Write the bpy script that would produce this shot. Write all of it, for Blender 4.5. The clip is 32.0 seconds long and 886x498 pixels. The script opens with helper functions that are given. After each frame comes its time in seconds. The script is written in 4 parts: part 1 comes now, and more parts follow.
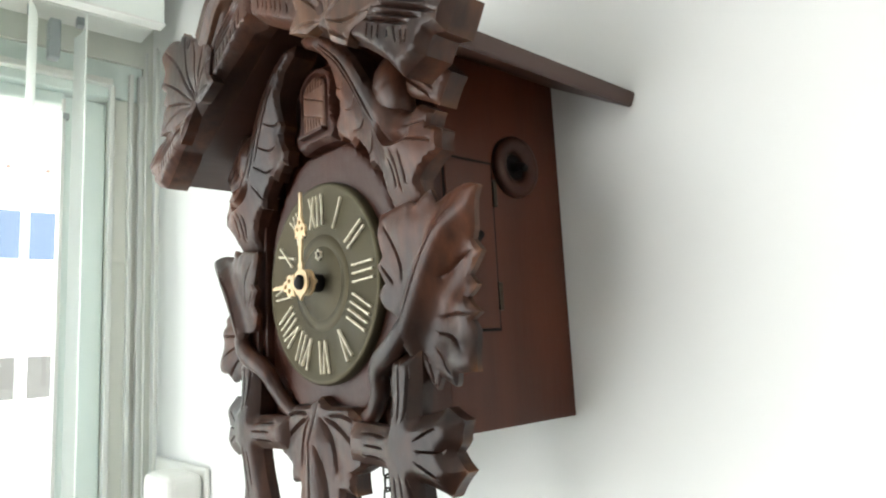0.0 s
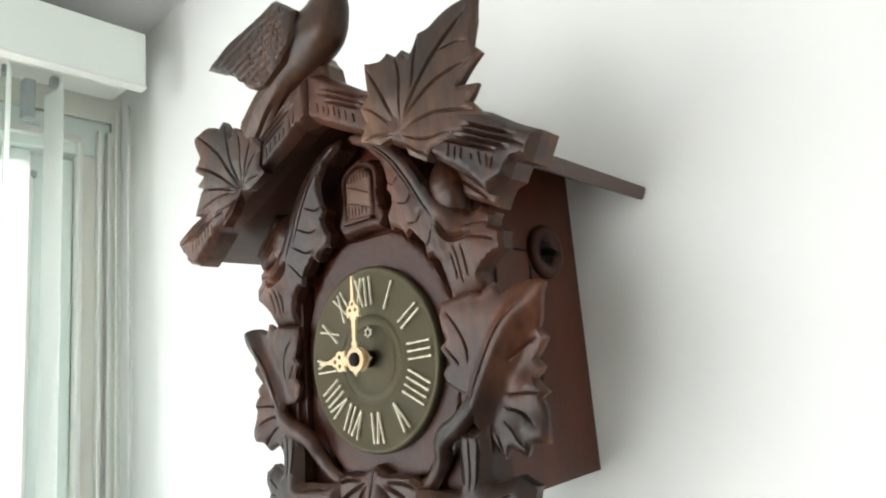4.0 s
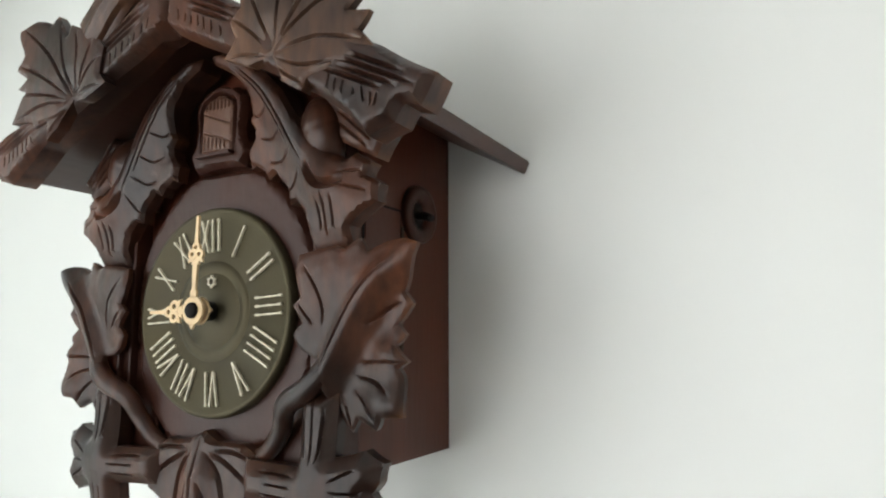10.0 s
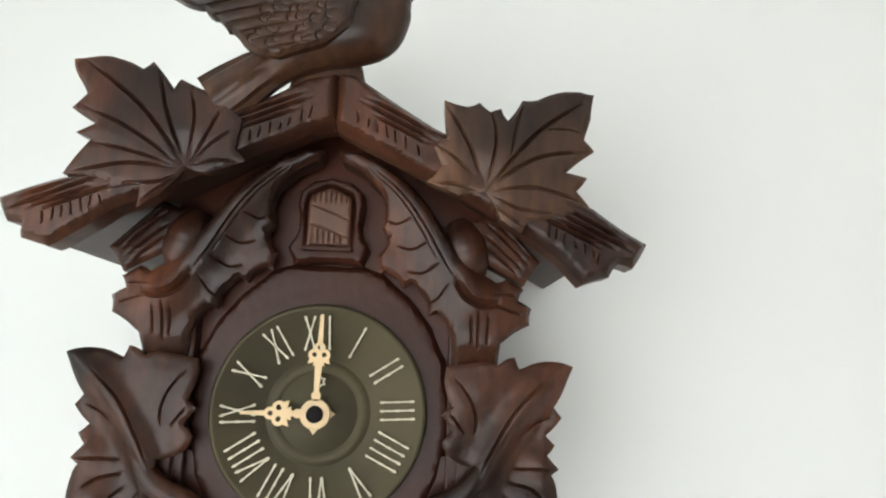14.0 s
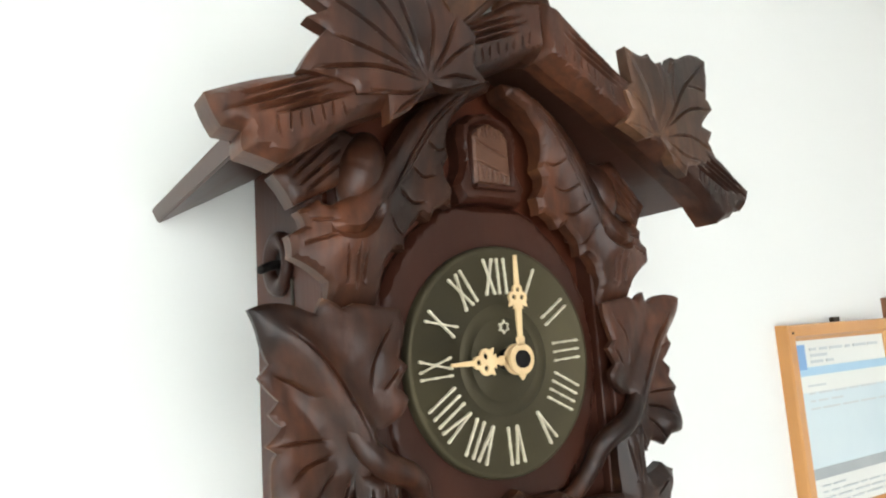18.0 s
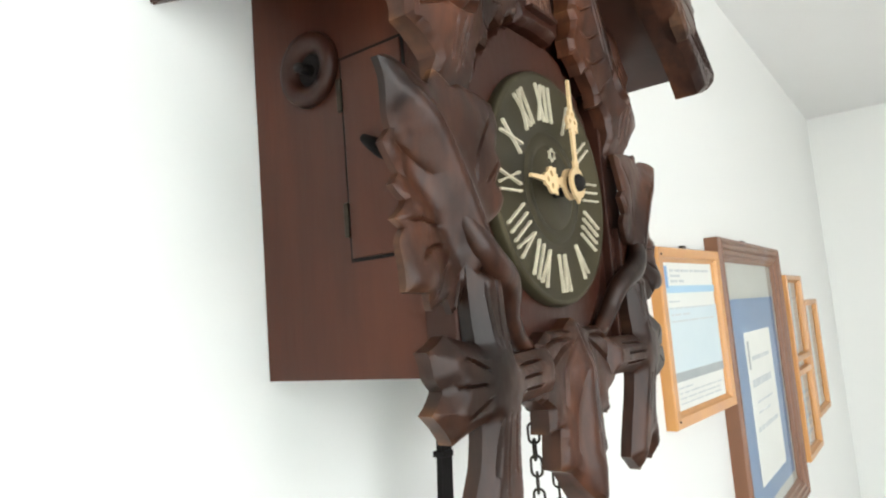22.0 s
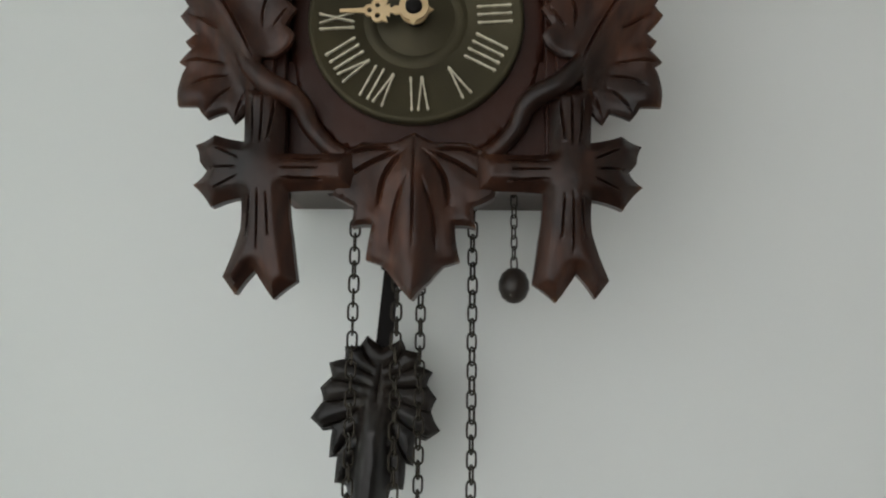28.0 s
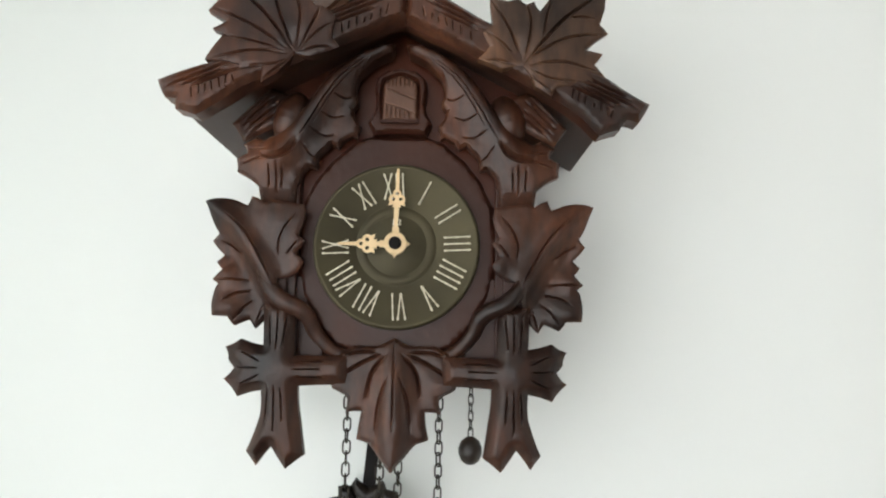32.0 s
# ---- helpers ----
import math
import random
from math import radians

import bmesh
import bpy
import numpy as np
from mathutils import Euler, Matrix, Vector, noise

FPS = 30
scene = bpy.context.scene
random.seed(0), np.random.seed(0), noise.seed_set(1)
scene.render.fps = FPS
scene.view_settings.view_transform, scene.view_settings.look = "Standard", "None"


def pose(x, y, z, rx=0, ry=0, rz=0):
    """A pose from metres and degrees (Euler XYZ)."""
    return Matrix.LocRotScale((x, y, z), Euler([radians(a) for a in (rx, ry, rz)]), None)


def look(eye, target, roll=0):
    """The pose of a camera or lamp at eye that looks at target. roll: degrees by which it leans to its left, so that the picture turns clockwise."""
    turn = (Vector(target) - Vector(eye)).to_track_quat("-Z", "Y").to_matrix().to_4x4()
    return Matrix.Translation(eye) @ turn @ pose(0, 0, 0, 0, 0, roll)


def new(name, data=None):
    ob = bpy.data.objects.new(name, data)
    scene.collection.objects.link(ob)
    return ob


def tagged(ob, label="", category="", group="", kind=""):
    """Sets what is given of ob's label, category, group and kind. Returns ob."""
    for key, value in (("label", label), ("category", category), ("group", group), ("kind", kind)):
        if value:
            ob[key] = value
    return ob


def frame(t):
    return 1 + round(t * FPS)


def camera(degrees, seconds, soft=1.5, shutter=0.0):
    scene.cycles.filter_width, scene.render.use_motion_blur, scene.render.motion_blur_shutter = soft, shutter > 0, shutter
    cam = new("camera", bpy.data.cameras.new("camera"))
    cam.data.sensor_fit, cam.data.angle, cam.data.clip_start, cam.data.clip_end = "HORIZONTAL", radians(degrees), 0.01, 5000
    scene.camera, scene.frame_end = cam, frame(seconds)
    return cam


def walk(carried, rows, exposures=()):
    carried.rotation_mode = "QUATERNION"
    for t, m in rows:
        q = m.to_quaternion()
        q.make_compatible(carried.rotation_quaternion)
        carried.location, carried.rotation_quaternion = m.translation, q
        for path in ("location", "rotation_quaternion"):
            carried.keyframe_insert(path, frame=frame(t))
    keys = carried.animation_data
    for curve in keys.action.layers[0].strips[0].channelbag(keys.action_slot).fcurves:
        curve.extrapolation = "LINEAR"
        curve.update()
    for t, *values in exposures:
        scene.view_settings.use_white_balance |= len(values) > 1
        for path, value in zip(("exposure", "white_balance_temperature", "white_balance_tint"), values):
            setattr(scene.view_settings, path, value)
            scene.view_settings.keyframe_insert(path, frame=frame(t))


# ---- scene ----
cam = camera(67.6, 32.0, soft=2.1)
PATH = [
    (0, (0.3084, -0.2965, 2.0040), (-0.4223, 0.3713, 2.1458), -2.97),
    (0.5, (0.3100, -0.3077, 2.0152), (-0.4188, 0.3590, 2.1711), -3.98),
    (1, (0.3093, -0.3160, 2.0183), (-0.4064, 0.3634, 2.1797), -5.10),
    (1.5, (0.3018, -0.3205, 2.0147), (-0.4102, 0.3653, 2.1653), -4.56),
    (2, (0.3012, -0.3279, 2.0163), (-0.3859, 0.3825, 2.1685), 0.99),
    (2.5, (0.2958, -0.3413, 2.0180), (-0.3645, 0.3952, 2.1653), -5.69),
    (3, (0.2949, -0.3498, 2.0228), (-0.3473, 0.4016, 2.1749), -8.91),
    (3.5, (0.2896, -0.3605, 2.0265), (-0.3514, 0.3895, 2.1900), -7.23),
    (5.5, (0.3172, -0.4061, 2.0371), (-0.3411, 0.3209, 2.2325), 0.53),
    (6, (0.3268, -0.4025, 2.0318), (-0.3753, 0.2854, 2.2158), 0.51),
    (6.5, (0.3458, -0.3753, 2.0301), (-0.4076, 0.2577, 2.2086), -0.68),
    (7, (0.3549, -0.3494, 2.0217), (-0.4500, 0.2200, 2.1884), -0.36),
    (7.5, (0.3614, -0.3183, 2.0193), (-0.4647, 0.2223, 2.1783), -1.14),
    (8, (0.3598, -0.2933, 2.0256), (-0.4623, 0.2568, 2.1730), -2.11),
    (8.5, (0.3545, -0.2819, 2.0241), (-0.4564, 0.2880, 2.1572), -1.88),
    (9, (0.3357, -0.2838, 2.0170), (-0.3998, 0.3830, 2.1367), -1.74),
    (9.5, (0.3077, -0.3158, 2.0181), (-0.3185, 0.4535, 2.1447), -1.08),
    (10, (0.2720, -0.3506, 2.0256), (-0.2046, 0.5182, 2.1598), -0.14),
    (10.5, (0.2203, -0.3856, 2.0310), (-0.1266, 0.5412, 2.1754), -0.66),
    (11, (0.1853, -0.3990, 2.0352), (-0.0367, 0.5681, 2.1594), -0.39),
    (11.5, (0.1735, -0.4019, 2.0317), (-0.0391, 0.5648, 2.1742), 0.79),
    (12, (0.1466, -0.4195, 2.0403), (0.0077, 0.5561, 2.2106), 0.05),
    (12.5, (0.0954, -0.4232, 2.0513), (0.0640, 0.5593, 2.2351), -0.01),
    (13, (0.0637, -0.4354, 2.0560), (0.0792, 0.5445, 2.2549), 0.11),
    (13.5, (0.0573, -0.4509, 2.0590), (0.0649, 0.5343, 2.2305), 1.64),
    (15.5, (-0.0509, -0.4447, 2.0769), (0.2178, 0.4976, 2.2768), -2.33),
    (16, (-0.0970, -0.4435, 2.0663), (0.2448, 0.4793, 2.2441), -4.01),
    (16.5, (-0.1284, -0.4233, 2.0639), (0.2698, 0.4789, 2.2297), -4.64),
    (17, (-0.1511, -0.4115, 2.0570), (0.3061, 0.4634, 2.2169), -4.32),
    (17.5, (-0.1732, -0.3822, 2.0512), (0.3395, 0.4654, 2.1877), -4.12),
    (18, (-0.2021, -0.3545, 2.0493), (0.3572, 0.4623, 2.1909), -3.86),
    (18.5, (-0.2263, -0.3273, 2.0453), (0.3873, 0.4502, 2.1829), -4.98),
    (19, (-0.2447, -0.3158, 2.0446), (0.3945, 0.4395, 2.1891), -6.54),
    (19.5, (-0.2618, -0.3063, 2.0361), (0.4190, 0.4178, 2.1461), -7.70),
    (20, (-0.2671, -0.2837, 2.0276), (0.4468, 0.4078, 2.1373), -8.27),
    (20.5, (-0.2806, -0.2652, 2.0271), (0.4662, 0.3855, 2.1648), -6.50),
    (21, (-0.2877, -0.2487, 2.0184), (0.4972, 0.3575, 2.1467), -5.60),
    (21.5, (-0.2876, -0.2413, 1.9985), (0.5087, 0.3522, 2.1153), -4.87),
    (22, (-0.2755, -0.2405, 1.9818), (0.5273, 0.3452, 2.0934), -4.59),
    (22.5, (-0.2699, -0.2390, 1.9625), (0.5441, 0.3297, 2.0805), -3.55),
    (23, (-0.2733, -0.2277, 1.9467), (0.5504, 0.3278, 2.0600), -2.15),
    (23.5, (-0.2685, -0.2257, 1.9356), (0.5618, 0.3211, 2.0429), -0.78),
    (24, (-0.2573, -0.2225, 1.9165), (0.5590, 0.3480, 2.0067), 0.55),
    (24.5, (-0.2345, -0.2408, 1.9037), (0.5167, 0.4177, 1.9493), 2.12),
    (25, (-0.1982, -0.2635, 1.8971), (0.4855, 0.4657, 1.9253), 1.81),
    (25.5, (-0.1567, -0.2963, 1.8884), (0.4058, 0.5306, 1.8898), 2.92),
    (27.5, (0.0017, -0.4059, 1.8595), (0.0007, 0.5828, 2.0096), 1.50),
    (28, (0.0255, -0.4192, 1.8797), (-0.0063, 0.5710, 2.0157), 0.79),
    (28.5, (0.0334, -0.4368, 1.9016), (-0.0060, 0.5520, 2.0455), 0.75),
    (29, (0.0345, -0.4521, 1.9251), (-0.0096, 0.5375, 2.0623), 0.58),
    (29.5, (0.0310, -0.4598, 1.9398), (-0.0083, 0.5301, 2.0759), 0.55),
    (30, (0.0283, -0.4642, 1.9473), (0.0003, 0.5236, 2.1004), 0.52),
    (30.5, (0.0304, -0.4751, 1.9637), (0.0064, 0.5127, 2.1171), 0.55),
    (31, (0.0331, -0.4875, 1.9685), (0.0158, 0.5011, 2.1180), 0.93),
    (31.5, (0.0326, -0.5089, 1.9717), (0.0263, 0.4806, 2.1165), 0.92),
    (32, (0.0313, -0.5339, 1.9781), (0.0297, 0.4564, 2.1175), 1.07),
]
walk(cam, [(t, look(eye, target, roll)) for t, eye, target, roll in PATH], [(0, 1.5), (3.5, 1.45), (6, 1.28), (8, 0.98), (9, 1.2), (10, 1.0), (11, 0.8), (12, 0.8), (13, 1.1), (16, 0.92), (17, 1.15), (18, 1.28), (20, 1.32), (22, 1.33), (23, 1.2), (24, 0.66), (25, 0.12), (27.5, -0.05), (28, 0.0), (29, 0.72), (30, 0.94), (32, 0.96)])

# ---- light ----
world = bpy.data.worlds.new("world")
scene.world = world
world.use_nodes = True
wn = world.node_tree.nodes
sky = wn.new("ShaderNodeTexSky")
sky.sky_type, sky.sun_disc, sky.sun_elevation, sky.sun_rotation = "NISHITA", False, radians(46), radians(40)
sky.air_density, sky.dust_density, sky.ozone_density = 0.8, 4.0, 1.0
world.node_tree.links.new(sky.outputs[0], wn["Background"].inputs[0])
wn["Background"].inputs[1].default_value = 0.15

sun_data = bpy.data.lights.new("sun", "SUN")
sun_data.energy, sun_data.angle, sun_data.color = 5.0, radians(0.5), (1.0, 0.96, 0.9)
sun = new("sun", sun_data)
sun.matrix_world = look((5, 6, 8), (0, 0, 0))

# fill lamp, added in a south doorway that is assumed and out of view
fill_data = bpy.data.lights.new("south_fill", "AREA")
fill_data.shape, fill_data.size, fill_data.size_y, fill_data.energy, fill_data.color = "RECTANGLE", 0.9, 1.1, 8.0, (0.955, 0.975, 0.995)
fill_lamp = new("south_fill", fill_data)
fill_lamp.matrix_world = look((-0.05, -2.9, 1.65), (-0.05, 0, 1.65))

side_data = bpy.data.lights.new("window_daylight", "AREA")
side_data.shape, side_data.size, side_data.size_y, side_data.energy, side_data.color = "RECTANGLE", 1.1, 0.9, 4.3, (0.955, 0.98, 0.985)
side_lamp = new("window_daylight", side_data)
side_lamp.matrix_world = look((-0.4, -0.95, 1.9), (0.6, -0.74, 1.9))

# ---- materials ----
CZ = 2.04  # height of the dial's centre


def material(name, base, rough=0.5, second=None, scale=40.0, stretch=(1, 1, 1), bump=0.1, fine=300.0, metal=0.0, coat=0.0, spread=0.5, tint=0.0, spec=0.5, rvar=0.12):
    """A plain surface with variation at two scales: broad mottling or grain, and a fine relief."""
    m = bpy.data.materials.new(name)
    m.use_nodes = True
    n, l = m.node_tree.nodes, m.node_tree.links
    bsdf = n["Principled BSDF"]
    co, mp = n.new("ShaderNodeTexCoord"), n.new("ShaderNodeMapping")
    mp.inputs["Scale"].default_value = stretch
    l.new(co.outputs["Object"], mp.inputs[0])
    big, small = n.new("ShaderNodeTexNoise"), n.new("ShaderNodeTexNoise")
    big.inputs["Scale"].default_value, big.inputs["Detail"].default_value = scale, 5
    small.inputs["Scale"].default_value, small.inputs["Detail"].default_value = fine, 3
    l.new(mp.outputs[0], big.inputs["Vector"])
    l.new(mp.outputs[0], small.inputs["Vector"])
    ramp = n.new("ShaderNodeValToRGB")
    second = second or tuple(c * 0.8 for c in base)
    ramp.color_ramp.elements[0].position, ramp.color_ramp.elements[1].position = 0.5 - spread / 2, 0.5 + spread / 2
    ramp.color_ramp.elements[0].color, ramp.color_ramp.elements[1].color = (*second, 1), (*base, 1)
    l.new(big.outputs[0], ramp.inputs[0])
    colour = ramp.outputs[0]
    if tint:
        info, hsv, rng = n.new("ShaderNodeObjectInfo"), n.new("ShaderNodeHueSaturation"), n.new("ShaderNodeMapRange")
        rng.inputs["To Min"].default_value, rng.inputs["To Max"].default_value = 1 - tint, 1 + tint
        l.new(info.outputs["Random"], rng.inputs["Value"])
        l.new(rng.outputs[0], hsv.inputs["Value"])
        l.new(colour, hsv.inputs["Color"])
        colour = hsv.outputs[0]
    l.new(colour, bsdf.inputs["Base Color"])
    rr = n.new("ShaderNodeMapRange")
    rr.inputs["To Min"].default_value, rr.inputs["To Max"].default_value = max(0.03, rough - rvar), min(1, rough + rvar)
    l.new(big.outputs[0], rr.inputs["Value"])
    l.new(rr.outputs[0], bsdf.inputs["Roughness"])
    bsdf.inputs["Metallic"].default_value = metal
    bsdf.inputs["Specular IOR Level"].default_value = spec
    bsdf.inputs["Coat Weight"].default_value, bsdf.inputs["Coat Roughness"].default_value = coat, 0.25
    if bump:
        mix, bm = n.new("ShaderNodeMath"), n.new("ShaderNodeBump")
        mix.operation = "ADD"
        l.new(big.outputs[0], mix.inputs[0])
        l.new(small.outputs[0], mix.inputs[1])
        bm.inputs["Strength"].default_value, bm.inputs["Distance"].default_value = bump, 0.001
        l.new(mix.outputs[0], bm.inputs["Height"])
        l.new(bm.outputs[0], bsdf.inputs["Normal"])
    return m


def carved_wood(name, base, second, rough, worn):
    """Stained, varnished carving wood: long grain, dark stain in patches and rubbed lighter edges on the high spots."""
    m = material(name, base, rough, second, 26, (1.0, 1.0, 0.35), 0.12, 300, spread=0.34, tint=0.12, spec=0.33, rvar=0.13)
    n, l = m.node_tree.nodes, m.node_tree.links
    bsdf = n["Principled BSDF"]
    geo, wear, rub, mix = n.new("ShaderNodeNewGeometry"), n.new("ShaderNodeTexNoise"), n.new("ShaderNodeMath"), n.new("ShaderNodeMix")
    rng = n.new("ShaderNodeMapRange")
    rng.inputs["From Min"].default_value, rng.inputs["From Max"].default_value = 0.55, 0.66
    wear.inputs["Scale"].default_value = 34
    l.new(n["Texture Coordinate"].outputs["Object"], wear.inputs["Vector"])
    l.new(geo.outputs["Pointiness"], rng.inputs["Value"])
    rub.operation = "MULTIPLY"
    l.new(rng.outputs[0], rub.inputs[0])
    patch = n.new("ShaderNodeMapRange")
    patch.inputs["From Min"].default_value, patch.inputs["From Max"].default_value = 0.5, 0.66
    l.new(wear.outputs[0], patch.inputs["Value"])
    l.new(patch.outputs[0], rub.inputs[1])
    mix.data_type = "RGBA"
    old = bsdf.inputs["Base Color"].links[0].from_socket
    stain, shade, times = n.new("ShaderNodeTexNoise"), n.new("ShaderNodeMapRange"), n.new("ShaderNodeMix")
    stain.inputs["Scale"].default_value, stain.inputs["Detail"].default_value = 11, 4
    shade.inputs["From Min"].default_value, shade.inputs["From Max"].default_value = 0.38, 0.62
    shade.inputs["To Min"].default_value, shade.inputs["To Max"].default_value = 0.32, 1.4
    times.data_type, times.blend_type = "RGBA", "MULTIPLY"
    times.inputs["Factor"].default_value = 1.0
    l.new(n["Texture Coordinate"].outputs["Object"], stain.inputs["Vector"])
    l.new(stain.outputs[0], shade.inputs["Value"])
    l.new(old, times.inputs["A"])
    l.new(shade.outputs[0], times.inputs["B"])
    grain, lines, fleck, third = n.new("ShaderNodeTexNoise"), n.new("ShaderNodeMapping"), n.new("ShaderNodeMapRange"), n.new("ShaderNodeMix")
    lines.inputs["Scale"].default_value = (1.0, 1.0, 0.22)
    grain.inputs["Scale"].default_value, grain.inputs["Detail"].default_value = 210, 3
    fleck.inputs["From Min"].default_value, fleck.inputs["From Max"].default_value = 0.32, 0.68
    fleck.inputs["To Min"].default_value, fleck.inputs["To Max"].default_value = 0.62, 1.3
    third.data_type, third.blend_type = "RGBA", "MULTIPLY"
    third.inputs["Factor"].default_value = 1.0
    l.new(n["Texture Coordinate"].outputs["Object"], lines.inputs[0])
    l.new(lines.outputs[0], grain.inputs["Vector"])
    l.new(grain.outputs[0], fleck.inputs["Value"])
    l.new(times.outputs["Result"], third.inputs["A"])
    l.new(fleck.outputs[0], third.inputs["B"])
    old = third.outputs["Result"]
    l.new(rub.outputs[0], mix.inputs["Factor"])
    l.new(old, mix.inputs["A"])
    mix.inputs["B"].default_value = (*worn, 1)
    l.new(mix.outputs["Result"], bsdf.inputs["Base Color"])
    return m


def glass(name):
    m = bpy.data.materials.new(name)
    m.use_nodes = True
    n, l = m.node_tree.nodes, m.node_tree.links
    clear, gloss, mix, fre = n.new("ShaderNodeBsdfTransparent"), n.new("ShaderNodeBsdfGlossy"), n.new("ShaderNodeMixShader"), n.new("ShaderNodeFresnel")
    clear.inputs[0].default_value = (0.97, 0.985, 0.98, 1)
    gloss.inputs["Roughness"].default_value = 0.015
    fre.inputs[0].default_value = 1.5
    l.new(fre.outputs[0], mix.inputs[0])
    l.new(clear.outputs[0], mix.inputs[1])
    l.new(gloss.outputs[0], mix.inputs[2])
    l.new(mix.outputs[0], n["Material Output"].inputs[0])
    return m


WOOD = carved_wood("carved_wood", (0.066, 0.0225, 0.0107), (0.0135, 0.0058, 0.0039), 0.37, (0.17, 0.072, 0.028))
# lighter copy of the carved wood; the right leaf's light is in its colour
WOOD_LIT = carved_wood("lit_carved_wood", (0.1, 0.047, 0.0245), (0.034, 0.0155, 0.009), 0.4, (0.16, 0.075, 0.034))
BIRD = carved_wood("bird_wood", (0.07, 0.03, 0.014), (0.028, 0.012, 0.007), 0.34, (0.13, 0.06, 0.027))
CASE = material("case_wood", (0.09, 0.0235, 0.0102), 0.38, (0.034, 0.0098, 0.0052), 34, (1, 1, 0.16), 0.12, 260, spread=0.5, spec=0.3)
PANEL = material("panel_wood", (0.047, 0.0138, 0.0068), 0.4, (0.021, 0.007, 0.0045), 30, (1, 1, 0.25), 0.15, 260, spread=0.55, spec=0.27)
ROOF = material("roof_wood", (0.07, 0.028, 0.017), 0.38, (0.04, 0.017, 0.011), 28, (1, 0.25, 1), 0.2, 240, spread=0.6)
DOORW = material("door_wood", (0.115, 0.048, 0.024), 0.45, (0.08, 0.033, 0.018), 40, (1, 1, 0.2), 0.2, 260)
RAW = material("case_bottom_wood", (0.11, 0.085, 0.07), 0.6, (0.07, 0.055, 0.045), 30, (0.3, 1, 1), 0.2, 260)
DARK = material("dark_stain_and_hollows", (0.008, 0.006, 0.0055), 0.75, bump=0.1, spec=0.2)
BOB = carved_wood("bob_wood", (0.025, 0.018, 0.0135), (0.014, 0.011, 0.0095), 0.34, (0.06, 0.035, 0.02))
DIAL = material("dial_face", (0.074, 0.062, 0.0345), 0.5, (0.044, 0.038, 0.024), 24, metal=0.5, bump=0.06, fine=500, spread=0.5, spec=0.17)
IVORY = material("ivory_numeral", (0.64, 0.59, 0.45), 0.45, (0.42, 0.37, 0.27), 110, bump=0.1, fine=600)
HAND = material("hand_ivory", (0.72, 0.53, 0.3), 0.42, (0.54, 0.37, 0.19), 80, bump=0.08, fine=600)
IRON = material("chain_iron", (0.05, 0.042, 0.03), 0.42, (0.022, 0.018, 0.014), 160, metal=0.8, bump=0.15, fine=700)
WALL = material("wall_paint", (0.8, 0.81, 0.79), 0.62, (0.77, 0.785, 0.765), 3.0, bump=0.06, fine=160, spread=0.8, spec=0.3)
CEIL = material("ceiling_paint", (0.86, 0.86, 0.85), 0.85, (0.83, 0.83, 0.82), 2.0, bump=0.05, fine=120)
# the floor is out of view; its dark tone cuts light from below
FLOOR = material("low_bounce_floor", (0.15, 0.125, 0.1), 0.35, (0.11, 0.09, 0.072), 6.0, bump=0.08, fine=90)
PINE = material("pine_frame", (0.6, 0.29, 0.085), 0.35, (0.46, 0.2, 0.055), 18, (1, 1, 0.15), 0.15, 240, spread=0.6, coat=0.3)
MAHOG = material("brown_frame", (0.24, 0.1, 0.045), 0.38, (0.15, 0.06, 0.028), 18, (1, 1, 0.15), 0.15, 240, spread=0.6, coat=0.2)
PAPER = material("paper", (0.74, 0.75, 0.71), 0.8, (0.7, 0.715, 0.68), 12, bump=0.05, fine=400)
MAT_BOARD = material("mat_board", (0.72, 0.72, 0.66), 0.85, (0.68, 0.68, 0.62), 14, bump=0.08, fine=400)
BLUE = material("blue_print", (0.22, 0.38, 0.62), 0.7, (0.19, 0.34, 0.57), 10, bump=0.03)
PALE = material("pale_blue_print", (0.42, 0.6, 0.72), 0.75, (0.34, 0.53, 0.67), 10, bump=0.03)
FAINT = material("faint_print", (0.58, 0.61, 0.61), 0.8, (0.5, 0.54, 0.55), 30, bump=0.02)
GREY = material("grey_print", (0.4, 0.43, 0.43), 0.8, (0.34, 0.37, 0.38), 30, bump=0.03)
PLASTIC = material("white_plastic", (0.78, 0.79, 0.75), 0.4, (0.74, 0.75, 0.71), 20, bump=0.04)
ALU = material("window_frame_paint", (0.78, 0.86, 0.82), 0.4, (0.74, 0.83, 0.79), 8, bump=0.04)
REVEAL = material("reveal_paint", (0.78, 0.79, 0.72), 0.7, (0.74, 0.75, 0.68), 8, bump=0.08, fine=120)
PELMET = material("pelmet_paint", (0.8, 0.85, 0.8), 0.5, (0.76, 0.81, 0.76), 6, bump=0.05)
GLASS = glass("window_glass")


def fabric():
    m = material("blind_fabric", (0.8, 0.83, 0.8), 0.8, (0.76, 0.8, 0.77), 30, (1, 1, 0.2), 0.1, 400)
    n, l = m.node_tree.nodes, m.node_tree.links
    thin, mix = n.new("ShaderNodeBsdfTranslucent"), n.new("ShaderNodeMixShader")
    thin.inputs[0].default_value = (0.93, 0.97, 0.95, 1)
    mix.inputs[0].default_value = 0.72
    l.new(n["Principled BSDF"].outputs[0], mix.inputs[1])
    l.new(thin.outputs[0], mix.inputs[2])
    l.new(mix.outputs[0], n["Material Output"].inputs[0])
    return m


FABRIC = fabric()

# ---- builders ----
MM = 0.001


def thing(name, at, label, category, group="", kind=""):
    ob = new(name)
    ob.empty_display_size = 0.05
    ob.location = at
    return tagged(ob, label, category, group, kind)


def mesh_of(name, verts, faces, smooth=False):
    me = bpy.data.meshes.new(name)
